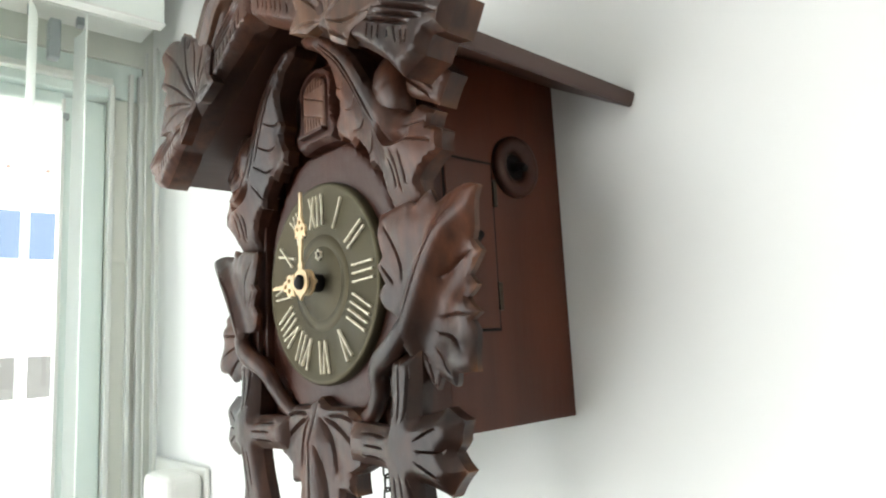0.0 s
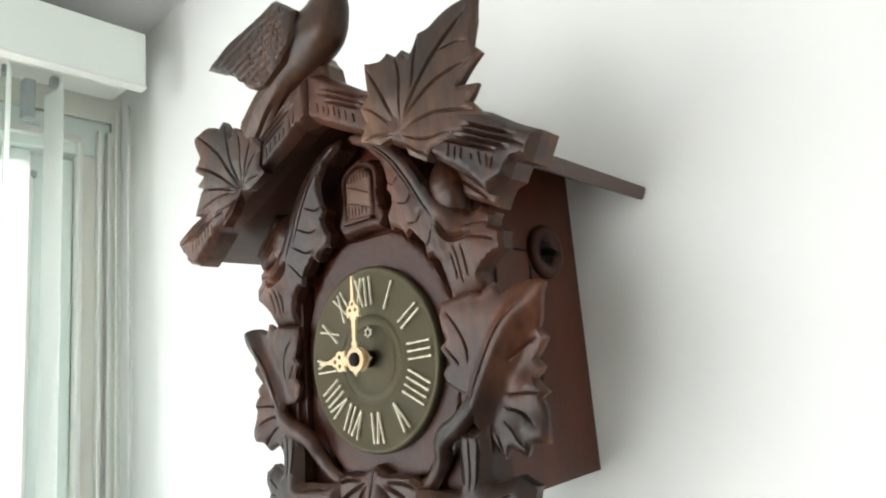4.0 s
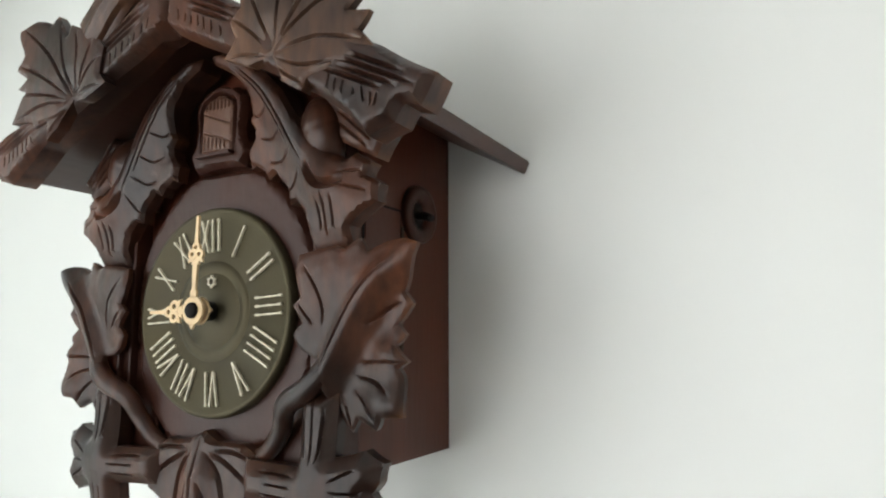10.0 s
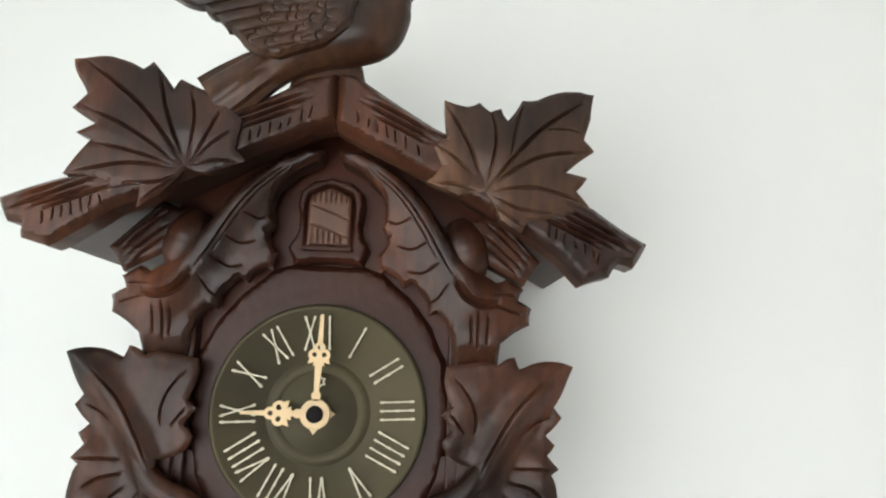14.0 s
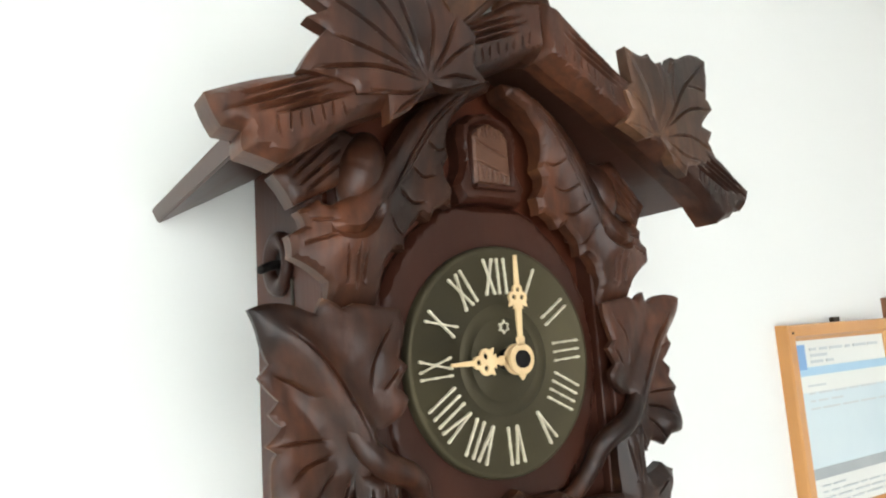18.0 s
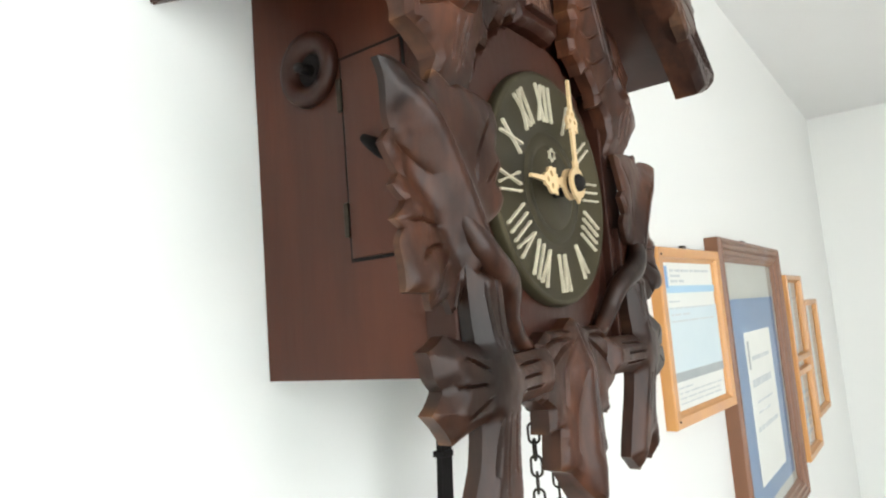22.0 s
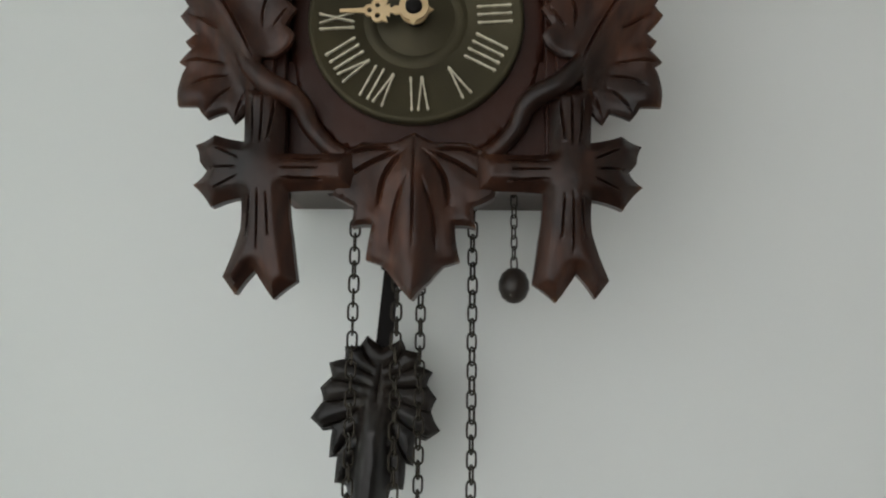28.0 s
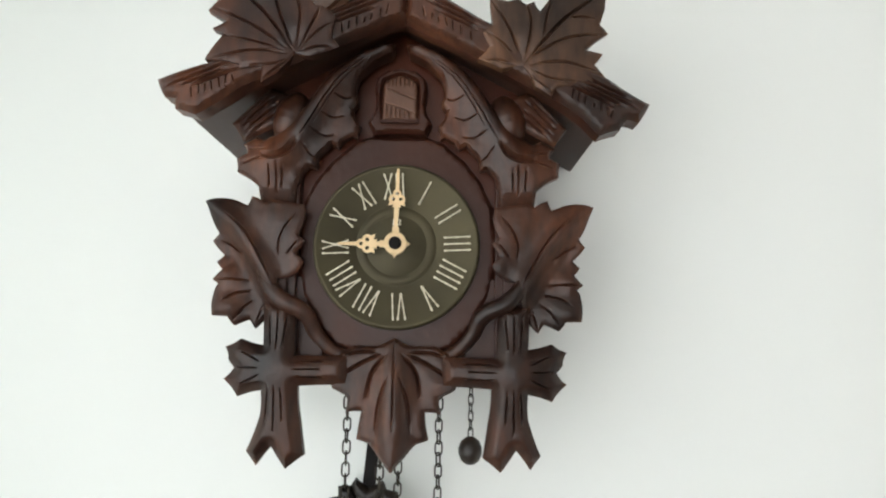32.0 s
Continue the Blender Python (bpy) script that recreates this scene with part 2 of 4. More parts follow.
    me.from_pydata([tuple(v) for v in verts], [], faces)
    me.update()
    bm = bmesh.new()
    bm.from_mesh(me)
    bmesh.ops.recalc_face_normals(bm, faces=bm.faces)
    bm.to_mesh(me)
    bm.free()
    if smooth:
        me.shade_smooth()
    return me


def part(name, data, mat, parent=None, label="", at=None):
    """Links a mesh or a bmesh as one object under a thing or a part."""
    if isinstance(data, bmesh.types.BMesh):
        me = bpy.data.meshes.new(name)
        data.to_mesh(me)
        data.free()
        data = me
    if mat and not data.materials:
        data.materials.append(mat)
    ob = new(name, data)
    ob.parent = parent
    if at is not None:
        ob.matrix_basis = at
    return tagged(ob, label) if label else ob


def box_bm(x0, x1, y0, y1, z0, z1, bevel=0.0, bm=None, segments=2):
    """A box in metres with worn edges."""
    own = bmesh.new()
    r = bmesh.ops.create_cube(own, size=1)
    for v in r["verts"]:
        v.co = Vector((x0 + (v.co.x + 0.5) * (x1 - x0), y0 + (v.co.y + 0.5) * (y1 - y0), z0 + (v.co.z + 0.5) * (z1 - z0)))
    if bevel:
        bmesh.ops.bevel(own, geom=own.edges[:], offset=bevel, segments=segments, affect="EDGES", profile=0.5)
    if bm is None:
        return own
    me = bpy.data.meshes.new("tmp")
    own.to_mesh(me)
    own.free()
    bm.from_mesh(me)
    bpy.data.meshes.remove(me)
    return bm


def mmbox(x0, x1, y0, y1, z0, z1, bevel=0.0, bm=None):
    return box_bm(*(v * MM for v in (x0, x1, y0, y1, z0, z1)), bevel * MM, bm)


def revolve(profile, axis="Y", n=48, centre=(0, 0, 0), closed=False):
    """Turns (radius, height) pairs, in mm, round an axis; height runs along it."""
    verts, faces = [], []
    for r, h in profile:
        for k in range(n):
            a = 2 * math.pi * k / n
            p = {"Y": (r * math.cos(a), h, r * math.sin(a)), "X": (h, r * math.cos(a), r * math.sin(a)), "Z": (r * math.cos(a), r * math.sin(a), h)}[axis]
            verts.append(tuple((p[i] + centre[i]) * MM for i in range(3)))
    rows = len(profile)
    for i in range(rows if closed else rows - 1):
        for k in range(n):
            a, b = i * n + k, i * n + (k + 1) % n
            c, d = ((i + 1) % rows) * n + (k + 1) % n, ((i + 1) % rows) * n + k
            faces.append((a, b, c, d))
    if not closed:
        if profile[0][0] > 0.01:
            faces.append(tuple(range(n)))
        if profile[-1][0] > 0.01:
            faces.append(tuple((rows - 1) * n + k for k in range(n)))
    return verts, faces


def tube(points, radii, n=10, flat=1.0):
    """A smooth tube along points (mm), with a radius at each; flat squeezes it along y."""
    pts, rad = [], []
    m = len(points)
    for i in range(m - 1):
        p0, p1, p2, p3 = (Vector(points[max(0, min(m - 1, i + k))]) for k in (-1, 0, 1, 2))
        for s in range(6):
            t = s / 6
            pts.append(0.5 * ((2 * p1) + (p2 - p0) * t + (2 * p0 - 5 * p1 + 4 * p2 - p3) * t * t + (3 * p1 - p0 - 3 * p2 + p3) * t ** 3))
            rad.append(radii[i] + (radii[i + 1] - radii[i]) * t)
    pts.append(Vector(points[-1])), rad.append(radii[-1])
    verts, faces = [], []
    side = None
    for i, p in enumerate(pts):
        d = (pts[min(i + 1, len(pts) - 1)] - pts[max(i - 1, 0)]).normalized()
        if side is None:
            side = d.orthogonal().normalized()
        side = (side - d * side.dot(d)).normalized()
        up = d.cross(side)
        for k in range(n):
            a = 2 * math.pi * k / n
            o = (side * math.cos(a) + up * math.sin(a)) * rad[i]
            o.y *= flat
            verts.append((p + o) * MM)
    for i in range(len(pts) - 1):
        for k in range(n):
            a, b = i * n + k, i * n + (k + 1) % n
            faces.append((a, b, b + n, a + n))
    faces += [tuple(range(n)), tuple((len(pts) - 1) * n + k for k in range(n))]
    return verts, faces


def join_parts(*pieces):
    verts, faces = [], []
    for v, f in pieces:
        base = len(verts)
        verts += list(v)
        faces += [tuple(i + base for i in face) for face in f]
    return verts, faces


def seg_distance(p, line):
    """Distance of points p (n x 2) to a polyline."""
    best = np.full(len(p), 1e9)
    for a, b in zip(line[:-1], line[1:]):
        a, b = np.array(a, float), np.array(b, float)
        d = b - a
        t = np.clip(((p - a) @ d) / max(1e-9, d @ d), 0, 1)
        best = np.minimum(best, np.linalg.norm(p - (a + t[:, None] * d), axis=1))
    return best


def curve2(points, n=6):
    """A smooth line through 2D points."""
    if len(points) < 3:
        return list(points)
    out, m = [], len(points)
    for i in range(m - 1):
        p0, p1, p2, p3 = (np.array(points[max(0, min(m - 1, i + k))], float) for k in (-1, 0, 1, 2))
        for s in range(n):
            t = s / n
            out.append(tuple(0.5 * ((2 * p1) + (p2 - p0) * t + (2 * p0 - 5 * p1 + 4 * p2 - p3) * t * t + (3 * p1 - p0 - 3 * p2 + p3) * t ** 3)))
    return out + [tuple(points[-1])]


def inside(p, poly):
    x, y = p[:, 0], p[:, 1]
    res = np.zeros(len(p), bool)
    for (x0, y0), (x1, y1) in zip(poly, poly[1:] + poly[:1]):
        hit = ((y0 > y) != (y1 > y)) & (x < (x1 - x0) * (y - y0) / (y1 - y0 + 1e-12) + x0)
        res ^= hit
    return res


def carved(outline, back, front, veins=(), edge=3.0, rim=0.5, puff=2.0, reach=7.0, width=0.9, depth=1.8, lift=None, follow=False, step=1.7, soft=1.0, rough=0.1):
    """A carved plate in mm: an outline in x and z, from y = -back to about y = -front. Its rim falls off, it swells between
    its cut veins, and lift(x, z) bends it towards the room. Returns vertices and faces in metres."""
    from mathutils import geometry
    pts = []
    rnd = random.Random(int(sum(abs(a) * 7 + abs(b) * 13 for a, b in outline)))
    for (x0, z0), (x1, z1) in zip(outline, outline[1:] + outline[:1]):
        k = max(1, int(math.hypot(x1 - x0, z1 - z0) / step + 0.5))
        bow = rnd.uniform(-0.4, 0.7) * soft if k > 3 else 0.0
        nx, nz = (z1 - z0), -(x1 - x0)
        ln = math.hypot(nx, nz) or 1
        for i in range(k):
            t = i / k
            w = bow * math.sin(math.pi * t)
            pts.append((x0 + (x1 - x0) * t + nx / ln * w, z0 + (z1 - z0) * t + nz / ln * w))
    poly = np.array(pts)
    lo, hi = poly.min(0), poly.max(0)
    gx, gz = np.meshgrid(np.arange(lo[0], hi[0], step), np.arange(lo[1], hi[1], step * 0.87))
    gx[1::2] += step / 2
    grid = np.stack([gx.ravel(), gz.ravel()], 1) + np.random.RandomState(3).uniform(-0.2, 0.2, (gx.size, 2)) * step
    ring = pts + pts[:1]
    grid = grid[inside(grid, pts)]
    grid = grid[seg_distance(grid, ring) > step * 0.55]
    lines = [(curve2(v[0]), v[1] if len(v) > 1 else width, v[2] if len(v) > 2 else depth) for v in veins]
    along = []
    for line, w, dep in lines:
        grid = grid[seg_distance(grid, line) > 2.0 * w]
        for (x0, z0), (x1, z1) in zip(line[:-1], line[1:]):
            ln = math.hypot(x1 - x0, z1 - z0) or 1
            k = max(1, int(ln / 1.3 + 0.5))
            nx, nz = -(z1 - z0) / ln, (x1 - x0) / ln
            for i in range(k):
                t = i / k
                for o in (-1.7, -0.8, 0, 0.8, 1.7):
                    along.append((x0 + (x1 - x0) * t + nx * w * o, z0 + (z1 - z0) * t + nz * w * o))
    if along:
        along = np.array(along)
        along = along[inside(along, pts)]
        along = along[seg_distance(along, ring) > 0.5]
        grid = np.concatenate([grid, along])
    every = np.concatenate([poly, grid])
    n = len(poly)
    co, _, faces, orig, _, _ = geometry.delaunay_2d_cdt([Vector(p) for p in every], [(i, (i + 1) % n) for i in range(n)], [], 1, 1e-5)
    where = {}
    for i, ids in enumerate(orig):
        for j in ids:
            where[j] = i
    p = np.array([(v[0], v[1]) for v in co])
    d_edge = seg_distance(p, ring)
    d_vein = np.full(len(p), 1e9)
    cut = np.zeros(len(p))
    for line, w, dep in lines:
        d = seg_distance(p, line)
        d_vein = np.minimum(d_vein, d)
        tip = np.array([line[0], line[-1]])
        long = sum(math.dist(a, b) for a, b in zip(line[:-1], line[1:]))
        fade = np.clip(np.minimum(np.linalg.norm(p - tip[0], axis=1), np.linalg.norm(p - tip[1], axis=1)) / (0.3 * long + 0.01) + 0.12, 0, 1) ** 0.8
        cut = np.maximum(cut, dep * fade * np.clip(1 - d / (1.7 * w * (0.45 + 0.55 * fade)), 0, 1))
    e = np.clip(d_edge / edge, 0, 1)
    e = e * (1.25 - 0.25 * e)
    full = front - back
    h = full * (rim + (1 - rim) * e)
    near = np.minimum(d_vein, d_edge)
    h += puff * np.sin(np.clip(near / reach, 0, 1) * math.pi / 2) - cut * np.clip(d_edge / 1.5 + 0.35, 0, 1)
    knife = np.array([noise.noise(Vector((a * 0.22, b * 0.22, 0.3))) + 0.5 * noise.noise(Vector((a * 0.6, b * 0.6, 4.1))) for a, b in p])
    h += rough * 2.0 * knife * e
    if lift:
        h += np.array([lift(a, b) for a, b in p])
    h = np.maximum(h, 0.6 + (np.array([lift(a, b) for a, b in p]) if lift and follow else 0.0))
    flat_p = p
    if lift and follow:
        pull = 1 - np.array([lift(a, b) for a, b in p]) / 900
        p = np.stack([p[:, 0] * pull, 20 + (p[:, 1] - 20) * pull], 1)
    verts = [(a * MM, -(back + c) * MM, b * MM) for (a, b), c in zip(p, h)]
    out = [tuple(f) for f in faces]
    base = len(verts)
    for i in range(n):
        verts.append(verts[where[i]])
    rear = len(verts)
    if lift and follow:
        bend = [lift(a, b) for a, b in flat_p]
        verts += [(a * MM, -(back + up) * MM, b * MM) for (a, b), up in zip(p, bend)]
        out += [tuple(rear + k for k in reversed(f)) for f in faces]
        foot = [rear + where[i] for i in range(n)]
    else:
        verts += [(p[where[i]][0] * MM, -back * MM, p[where[i]][1] * MM) for i in range(n)]
        foot = [rear + i for i in range(n)]
        out.append(tuple(foot))
    for i in range(n):
        k = (i + 1) % n
        out.append((base + i, base + k, foot[k], foot[i]))
    return verts, out


def carved_part(name, parent, mat, outline, back, front, label="", flip=False, **more):
    """One carved piece as a part; flip mirrors it to the other side of the clock."""
    verts, faces = carved(outline, back, front, **more)
    if flip:
        verts = [(-x, y, z) for x, y, z in verts]
        faces = [tuple(reversed(f)) for f in faces]
    me = bpy.data.meshes.new(name)
    me.from_pydata(verts, [], faces)
    me.update()
    bm = bmesh.new()
    bm.from_mesh(me)
    bmesh.ops.recalc_face_normals(bm, faces=bm.faces)
    bm.to_mesh(me)
    bm.free()
    me.shade_smooth()
    me.set_sharp_from_angle(angle=radians(32))
    return part(name, me, mat, parent, label)


def mirrored(half):
    """A closed outline from its right half, listed from top to bottom."""
    return list(half) + [(-x, z) for x, z in reversed(half) if abs(x) > 0.01]

# ---- the room ----
LX, RX, BY, CEILING = -0.585, 1.95, -3.0, 2.5
W0, W1 = -1.75, -0.012  # the side window's opening along y
WZ0, WZ1 = 0.9, 2.395


def slab(name, x0, x1, y0, y1, z0, z1, mat, label="", category="wall"):
    return tagged(part(name, box_bm(x0, x1, y0, y1, z0, z1), mat), label, category, kind="structure")


slab("wall_north", LX - 0.2, RX + 0.2, 0.0, 0.2, 0.0, CEILING, WALL, "smooth white painted wall behind the clock")
east = bmesh.new()
box_bm(RX, RX + 0.2, -0.72, 0.0, 0.0, CEILING, bm=east)
box_bm(RX, RX + 0.2, BY, -0.95, 0.0, CEILING, bm=east)
box_bm(RX, RX + 0.2, -0.95, -0.72, 1.9, CEILING, bm=east)
tagged(part("wall_east", east, WALL), "smooth white painted end wall with a glazed doorway", "wall", kind="structure")
slab("floor", LX - 0.2, RX + 0.2, BY - 0.2, 0.2, -0.1, 0.0, FLOOR, "unseen brown floor, kept dark to send up less light", "floor")
slab("ceiling", LX - 0.2, RX + 0.2, BY - 0.2, 0.2, CEILING, CEILING + 0.12, CEIL, "plain white painted ceiling", "ceiling")

west = bmesh.new()
box_bm(LX - 0.2, LX, BY, W0, 0.0, CEILING, bm=west)
box_bm(LX - 0.2, LX, W0, W1, 0.0, WZ0, bm=west)
box_bm(LX - 0.2, LX, W0, W1, WZ1, CEILING, bm=west)
box_bm(LX - 0.2, LX, W1, 0.0, 0.0, CEILING, bm=west)
tagged(part("wall_west", west, REVEAL), "cream painted wall with the window opening", "wall", kind="structure")

# unseen wall; its opening is made up to hold the fill lamp
south = bmesh.new()
box_bm(LX - 0.2, LX + 0.05, BY - 0.2, BY, 0.0, CEILING, bm=south)
box_bm(0.42, RX + 0.2, BY - 0.2, BY, 0.0, CEILING, bm=south)
box_bm(LX + 0.05, 0.42, BY - 0.2, BY, 2.25, CEILING, bm=south)
# beige darkened so that the unseen wall throws back less light
LOW_BOUNCE = material("low_bounce_beige", (0.5, 0.46, 0.4), 0.75, (0.46, 0.42, 0.37), 2.0, bump=0.05, fine=120)
tagged(part("wall_south", south, LOW_BOUNCE), "unseen dull beige wall, toned to cut bounce, with an assumed doorway", "wall", kind="structure")

ground = bmesh.new()
bmesh.ops.create_grid(ground, x_segments=2, y_segments=2, size=1500)
for v in ground.verts:
    v.co.z = -0.12
GRAVEL = material("pale_paving", (0.42, 0.4, 0.36), 0.9, (0.34, 0.33, 0.3), 1.5, bump=0.2, fine=30)
tagged(part("ground", ground, GRAVEL), "pale paved ground outside the house", "ground", kind="structure")

# ---- the side window ----
window = thing("window_1", (0, 0, 0), "pale green-white aluminium window with clear glass", "window", kind="structure")


def bar(name, x0, x1, y0, y1, z0, z1, mat, parent, bevel=0.003, label=""):
    return part(name, box_bm(x0, x1, y0, y1, z0, z1, bevel), mat, parent, label)


FX0, FX1 = LX - 0.06, LX - 0.004
bar("window_head", FX0, FX1, W0, W1, 2.345, WZ1, ALU, window)
bar("window_sill", FX0 - 0.03, FX1 + 0.02, W0, W1, WZ0, WZ0 + 0.05, ALU, window)
bar("window_jamb", FX0, FX1, W1 - 0.04, W1, WZ0 + 0.05, 2.345, REVEAL, window, 0.002, "cream edge of the frame")
bar("window_jamb", FX0, FX1, W0, W0 + 0.055, WZ0 + 0.05, 2.345, ALU, window)
bar("head_lip", FX1, FX1 + 0.012, W0, W1 - 0.04, 2.358, 2.367, PLASTIC, window, 0.001, "white lip along the frame's head")
bar("jamb_lip", FX1, FX1 + 0.01, W1 - 0.007, W1 - 0.001, WZ0 + 0.05, 2.38, PLASTIC, window, 0.001)
bar("jamb_lip", FX1, FX1 + 0.01, W1 - 0.019, W1 - 0.014, WZ0 + 0.05, 2.38, PLASTIC, window, 0.001)
bar("jamb_lip", FX1, FX1 + 0.01, W1 - 0.043, W1 - 0.037, WZ0 + 0.05, 2.358, PLASTIC, window, 0.001)
sash = bar("sash_stile", FX0 + 0.01, FX1 - 0.012, W1 - 0.09, W1 - 0.041, WZ0 + 0.05, 2.34, ALU, window)
bar("sash_edge", FX1 - 0.012, FX1 - 0.006, W1 - 0.094, W1 - 0.09, WZ0 + 0.05, 2.335, PLASTIC, sash, 0.001)
bar("sash_latch", FX1 - 0.013, FX1 - 0.004, W1 - 0.093, W1 - 0.086, 2.308, 2.316, GREY, sash, 0.001, "small dark catch")
bar("sash_stile", FX0 + 0.01, FX1 - 0.012, -0.93, -0.88, WZ0 + 0.05, 2.34, ALU, window)
bar("sash_rail", FX0 + 0.01, FX1 - 0.012, W0 + 0.055, W1 - 0.09, 2.328, 2.345, ALU, window)
pane_mesh = bpy.data.meshes.new("window_pane")
pane_mesh.from_pydata([(FX0 + 0.03, y, z) for y, z in ((W0 + 0.055, WZ0 + 0.05), (W1 - 0.085, WZ0 + 0.05), (W1 - 0.085, 2.345), (W0 + 0.055, 2.345))], [], [(0, 1, 2, 3)])
pane = part("window_pane", pane_mesh, GLASS, window)
pane.visible_shadow = False

# ---- vertical blind and pelmet ----
pelmet = thing("blind_pelmet", (0, 0, 0), "pale grey-green pelmet box over the window", "pelmet")
part("front_board", box_bm(-0.422, -0.41, W0 - 0.1, -0.046, 2.376, 2.441, 0.002), PELMET, pelmet)
part("top_board", box_bm(LX, -0.422, W0 - 0.1, -0.046, 2.431, 2.441, 0.001), PELMET, pelmet)
part("lower_lip", box_bm(-0.426, -0.4095, W0 - 0.1, -0.045, 2.374, 2.377, 0.0005), PLASTIC, pelmet, "thin white lower lip")

blind = thing("vertical_blind", (-0.515, 0, 2.395), "white vertical blind with its slats turned open", "blind")
part("head_rail", box_bm(-0.025, 0.02, W0, -0.03, 0.012, 0.04, 0.002), PLASTIC, blind)
slat_v, slat_f = [], []
for i in range(9):
    u = i / 8 - 0.5
    for z in (0.0, -1.35):
        slat_v.append((u * 0.078, 0.006 * (1 - (2 * u) ** 2), z))
slat_f = [(2 * i, 2 * i + 1, 2 * i + 3, 2 * i + 2) for i in range(8)]
slat_mesh = mesh_of("slat", slat_v, slat_f, True)
slat_mesh.materials.append(FABRIC)
for k in range(13):
    y = -0.107 - 0.0498 * k
    turn = -4 if k == 0 else -12 + random.Random(k).uniform(-2.5, 2.5)
    if y > -0.72:
        sl = part("slat", slat_mesh, None, blind, at=pose(0, y, 0.004, 0, 0, turn))
        part("slat_clip", box_bm(-0.006, 0.006, -0.004, 0.004, -0.002, 0.012, 0.0008), GREY, sl)
part("control_weight", box_bm(-0.008, 0.008, -0.14, -0.128, -0.045, 0.002, 0.002), GREY, blind, "grey carrier block")
for dx, dy in ((-0.03, -0.006), (-0.022, -0.011), (-0.045, -0.016)):
    part("cord", mesh_of("cord", *tube([(dx * 1000, dy * 1000, 10), (dx * 1000 + 1, dy * 1000, -500), (dx * 1000, dy * 1000, -1300)], [1.6, 1.6, 1.6], 8), True), PLASTIC, blind)

# ---- wall unit by the corner ----
unit = thing("wall_unit", (-0.43, 0, CZ - 0.152), "white plastic box fixed low on the wall", "wall box")
part("base_plate", box_bm(-0.125, 0.036, -0.006, 0.0, -0.19, 0.0, 0.003), PLASTIC, unit)
part("cover", box_bm(-0.04, 0.034, -0.046, -0.006, -0.186, -0.004, 0.01, segments=4), PLASTIC, unit)
part("indicator", box_bm(0.014, 0.024, -0.0475, -0.045, -0.044, -0.041, 0.0006), GREY, unit, "small dark mark")

# ---- outside ----
HAZE = bpy.data.materials.new("white_sky_haze")
HAZE.use_nodes = True
hn = HAZE.node_tree.nodes
glow, soft_noise = hn.new("ShaderNodeEmission"), hn.new("ShaderNodeTexNoise")
soft_noise.inputs["Scale"].default_value = 0.05
haze_mix = hn.new("ShaderNodeMix")
haze_mix.data_type = "RGBA"
haze_mix.inputs["A"].default_value, haze_mix.inputs["B"].default_value = (0.9, 0.96, 1.0, 1), (1.0, 1.0, 0.98, 1)
HAZE.node_tree.links.new(soft_noise.outputs[0], haze_mix.inputs["Factor"])
HAZE.node_tree.links.new(haze_mix.outputs["Result"], glow.inputs[0])
glow.inputs[1].default_value = 2.4
HAZE.node_tree.links.new(glow.outputs[0], hn["Material Output"].inputs[0])
tagged(part("backdrop", box_bm(-60.2, -60.0, -45, 45, -0.1, 45), HAZE), "bright white hazy sky beyond the houses", "sky", kind="structure")
tagged(part("backdrop", box_bm(60.0, 60.2, -45, 45, -0.1, 45), HAZE), "bright white hazy sky beyond the garden doorway", "sky", kind="structure")
FACADE = material("white_render", (0.8, 0.8, 0.78), 0.85, (0.74, 0.74, 0.72), 1.2, bump=0.1, fine=40)
BLUEGLASS = material("blue_window_glass", (0.06, 0.1, 0.17), 0.12, (0.045, 0.08, 0.14), 1.0, bump=0)
DULL = material("grey_shutter", (0.1, 0.105, 0.1), 0.6, (0.075, 0.08, 0.078), 3, bump=0.1)
TILE = material("roof_tile", (0.45, 0.3, 0.24), 0.8, (0.36, 0.24, 0.2), 6, bump=0.2)
house = thing("neighbouring_house", (-9.0, 1.66, 0.11), "white rendered house across the yard", "house")
part("wall", box_bm(-5.0, 0.0, -3.4, 6.0, -0.23, 4.2), FACADE, house)
part("roof", box_bm(-5.2, 0.12, -3.5, 6.1, 4.2, 4.28, 0.01), FACADE, house)
for k in range(44):
    part("roof_tile", mesh_of("roof_tile", *tube([(-400, -3300 + 210 * k, 4286), (60, -3300 + 210 * k, 4286), (150, -3300 + 210 * k, 4278)], [30, 30, 28], 8), True), TILE, house)
for y0, y1, z0, z1, m2 in ((-0.81, -0.41, 3.17, 3.77, BLUEGLASS), (-0.36, 0.02, 3.17, 3.77, BLUEGLASS), (-0.68, 0.06, 1.5, 2.0, DULL), (-2.1, -1.75, 2.2, 3.0, DULL), (2.4, 3.2, 3.0, 3.6, BLUEGLASS)):
    win = part("window", box_bm(-0.02, 0.012, y0, y1, z0, z1, 0.004), m2, house)
    part("frame", box_bm(-0.01, 0.04, y0 - 0.05, y1 + 0.05, z0 - 0.06, z0, 0.004), PLASTIC, win)
    if m2 is DULL:
        part("mullion", box_bm(0.012, 0.03, (y0 + y1) / 2 - 0.02, (y0 + y1) / 2 + 0.02, z0, z1, 0.003), PLASTIC, win)
terrace = thing("garden_wall", (-3.2, 0, -0.12), "white garden wall", "wall")
part("wall_body", box_bm(-0.12, 0.12, -3.0, -0.17, 0.0, 2.02), FACADE, terrace)
part("coping", box_bm(-0.15, 0.15, -3.05, -0.14, 2.02, 2.07, 0.01), FACADE, terrace)
LEAF = material("foliage", (0.09, 0.14, 0.05), 0.6, (0.05, 0.085, 0.03), 20, bump=0.1, tint=0.3)
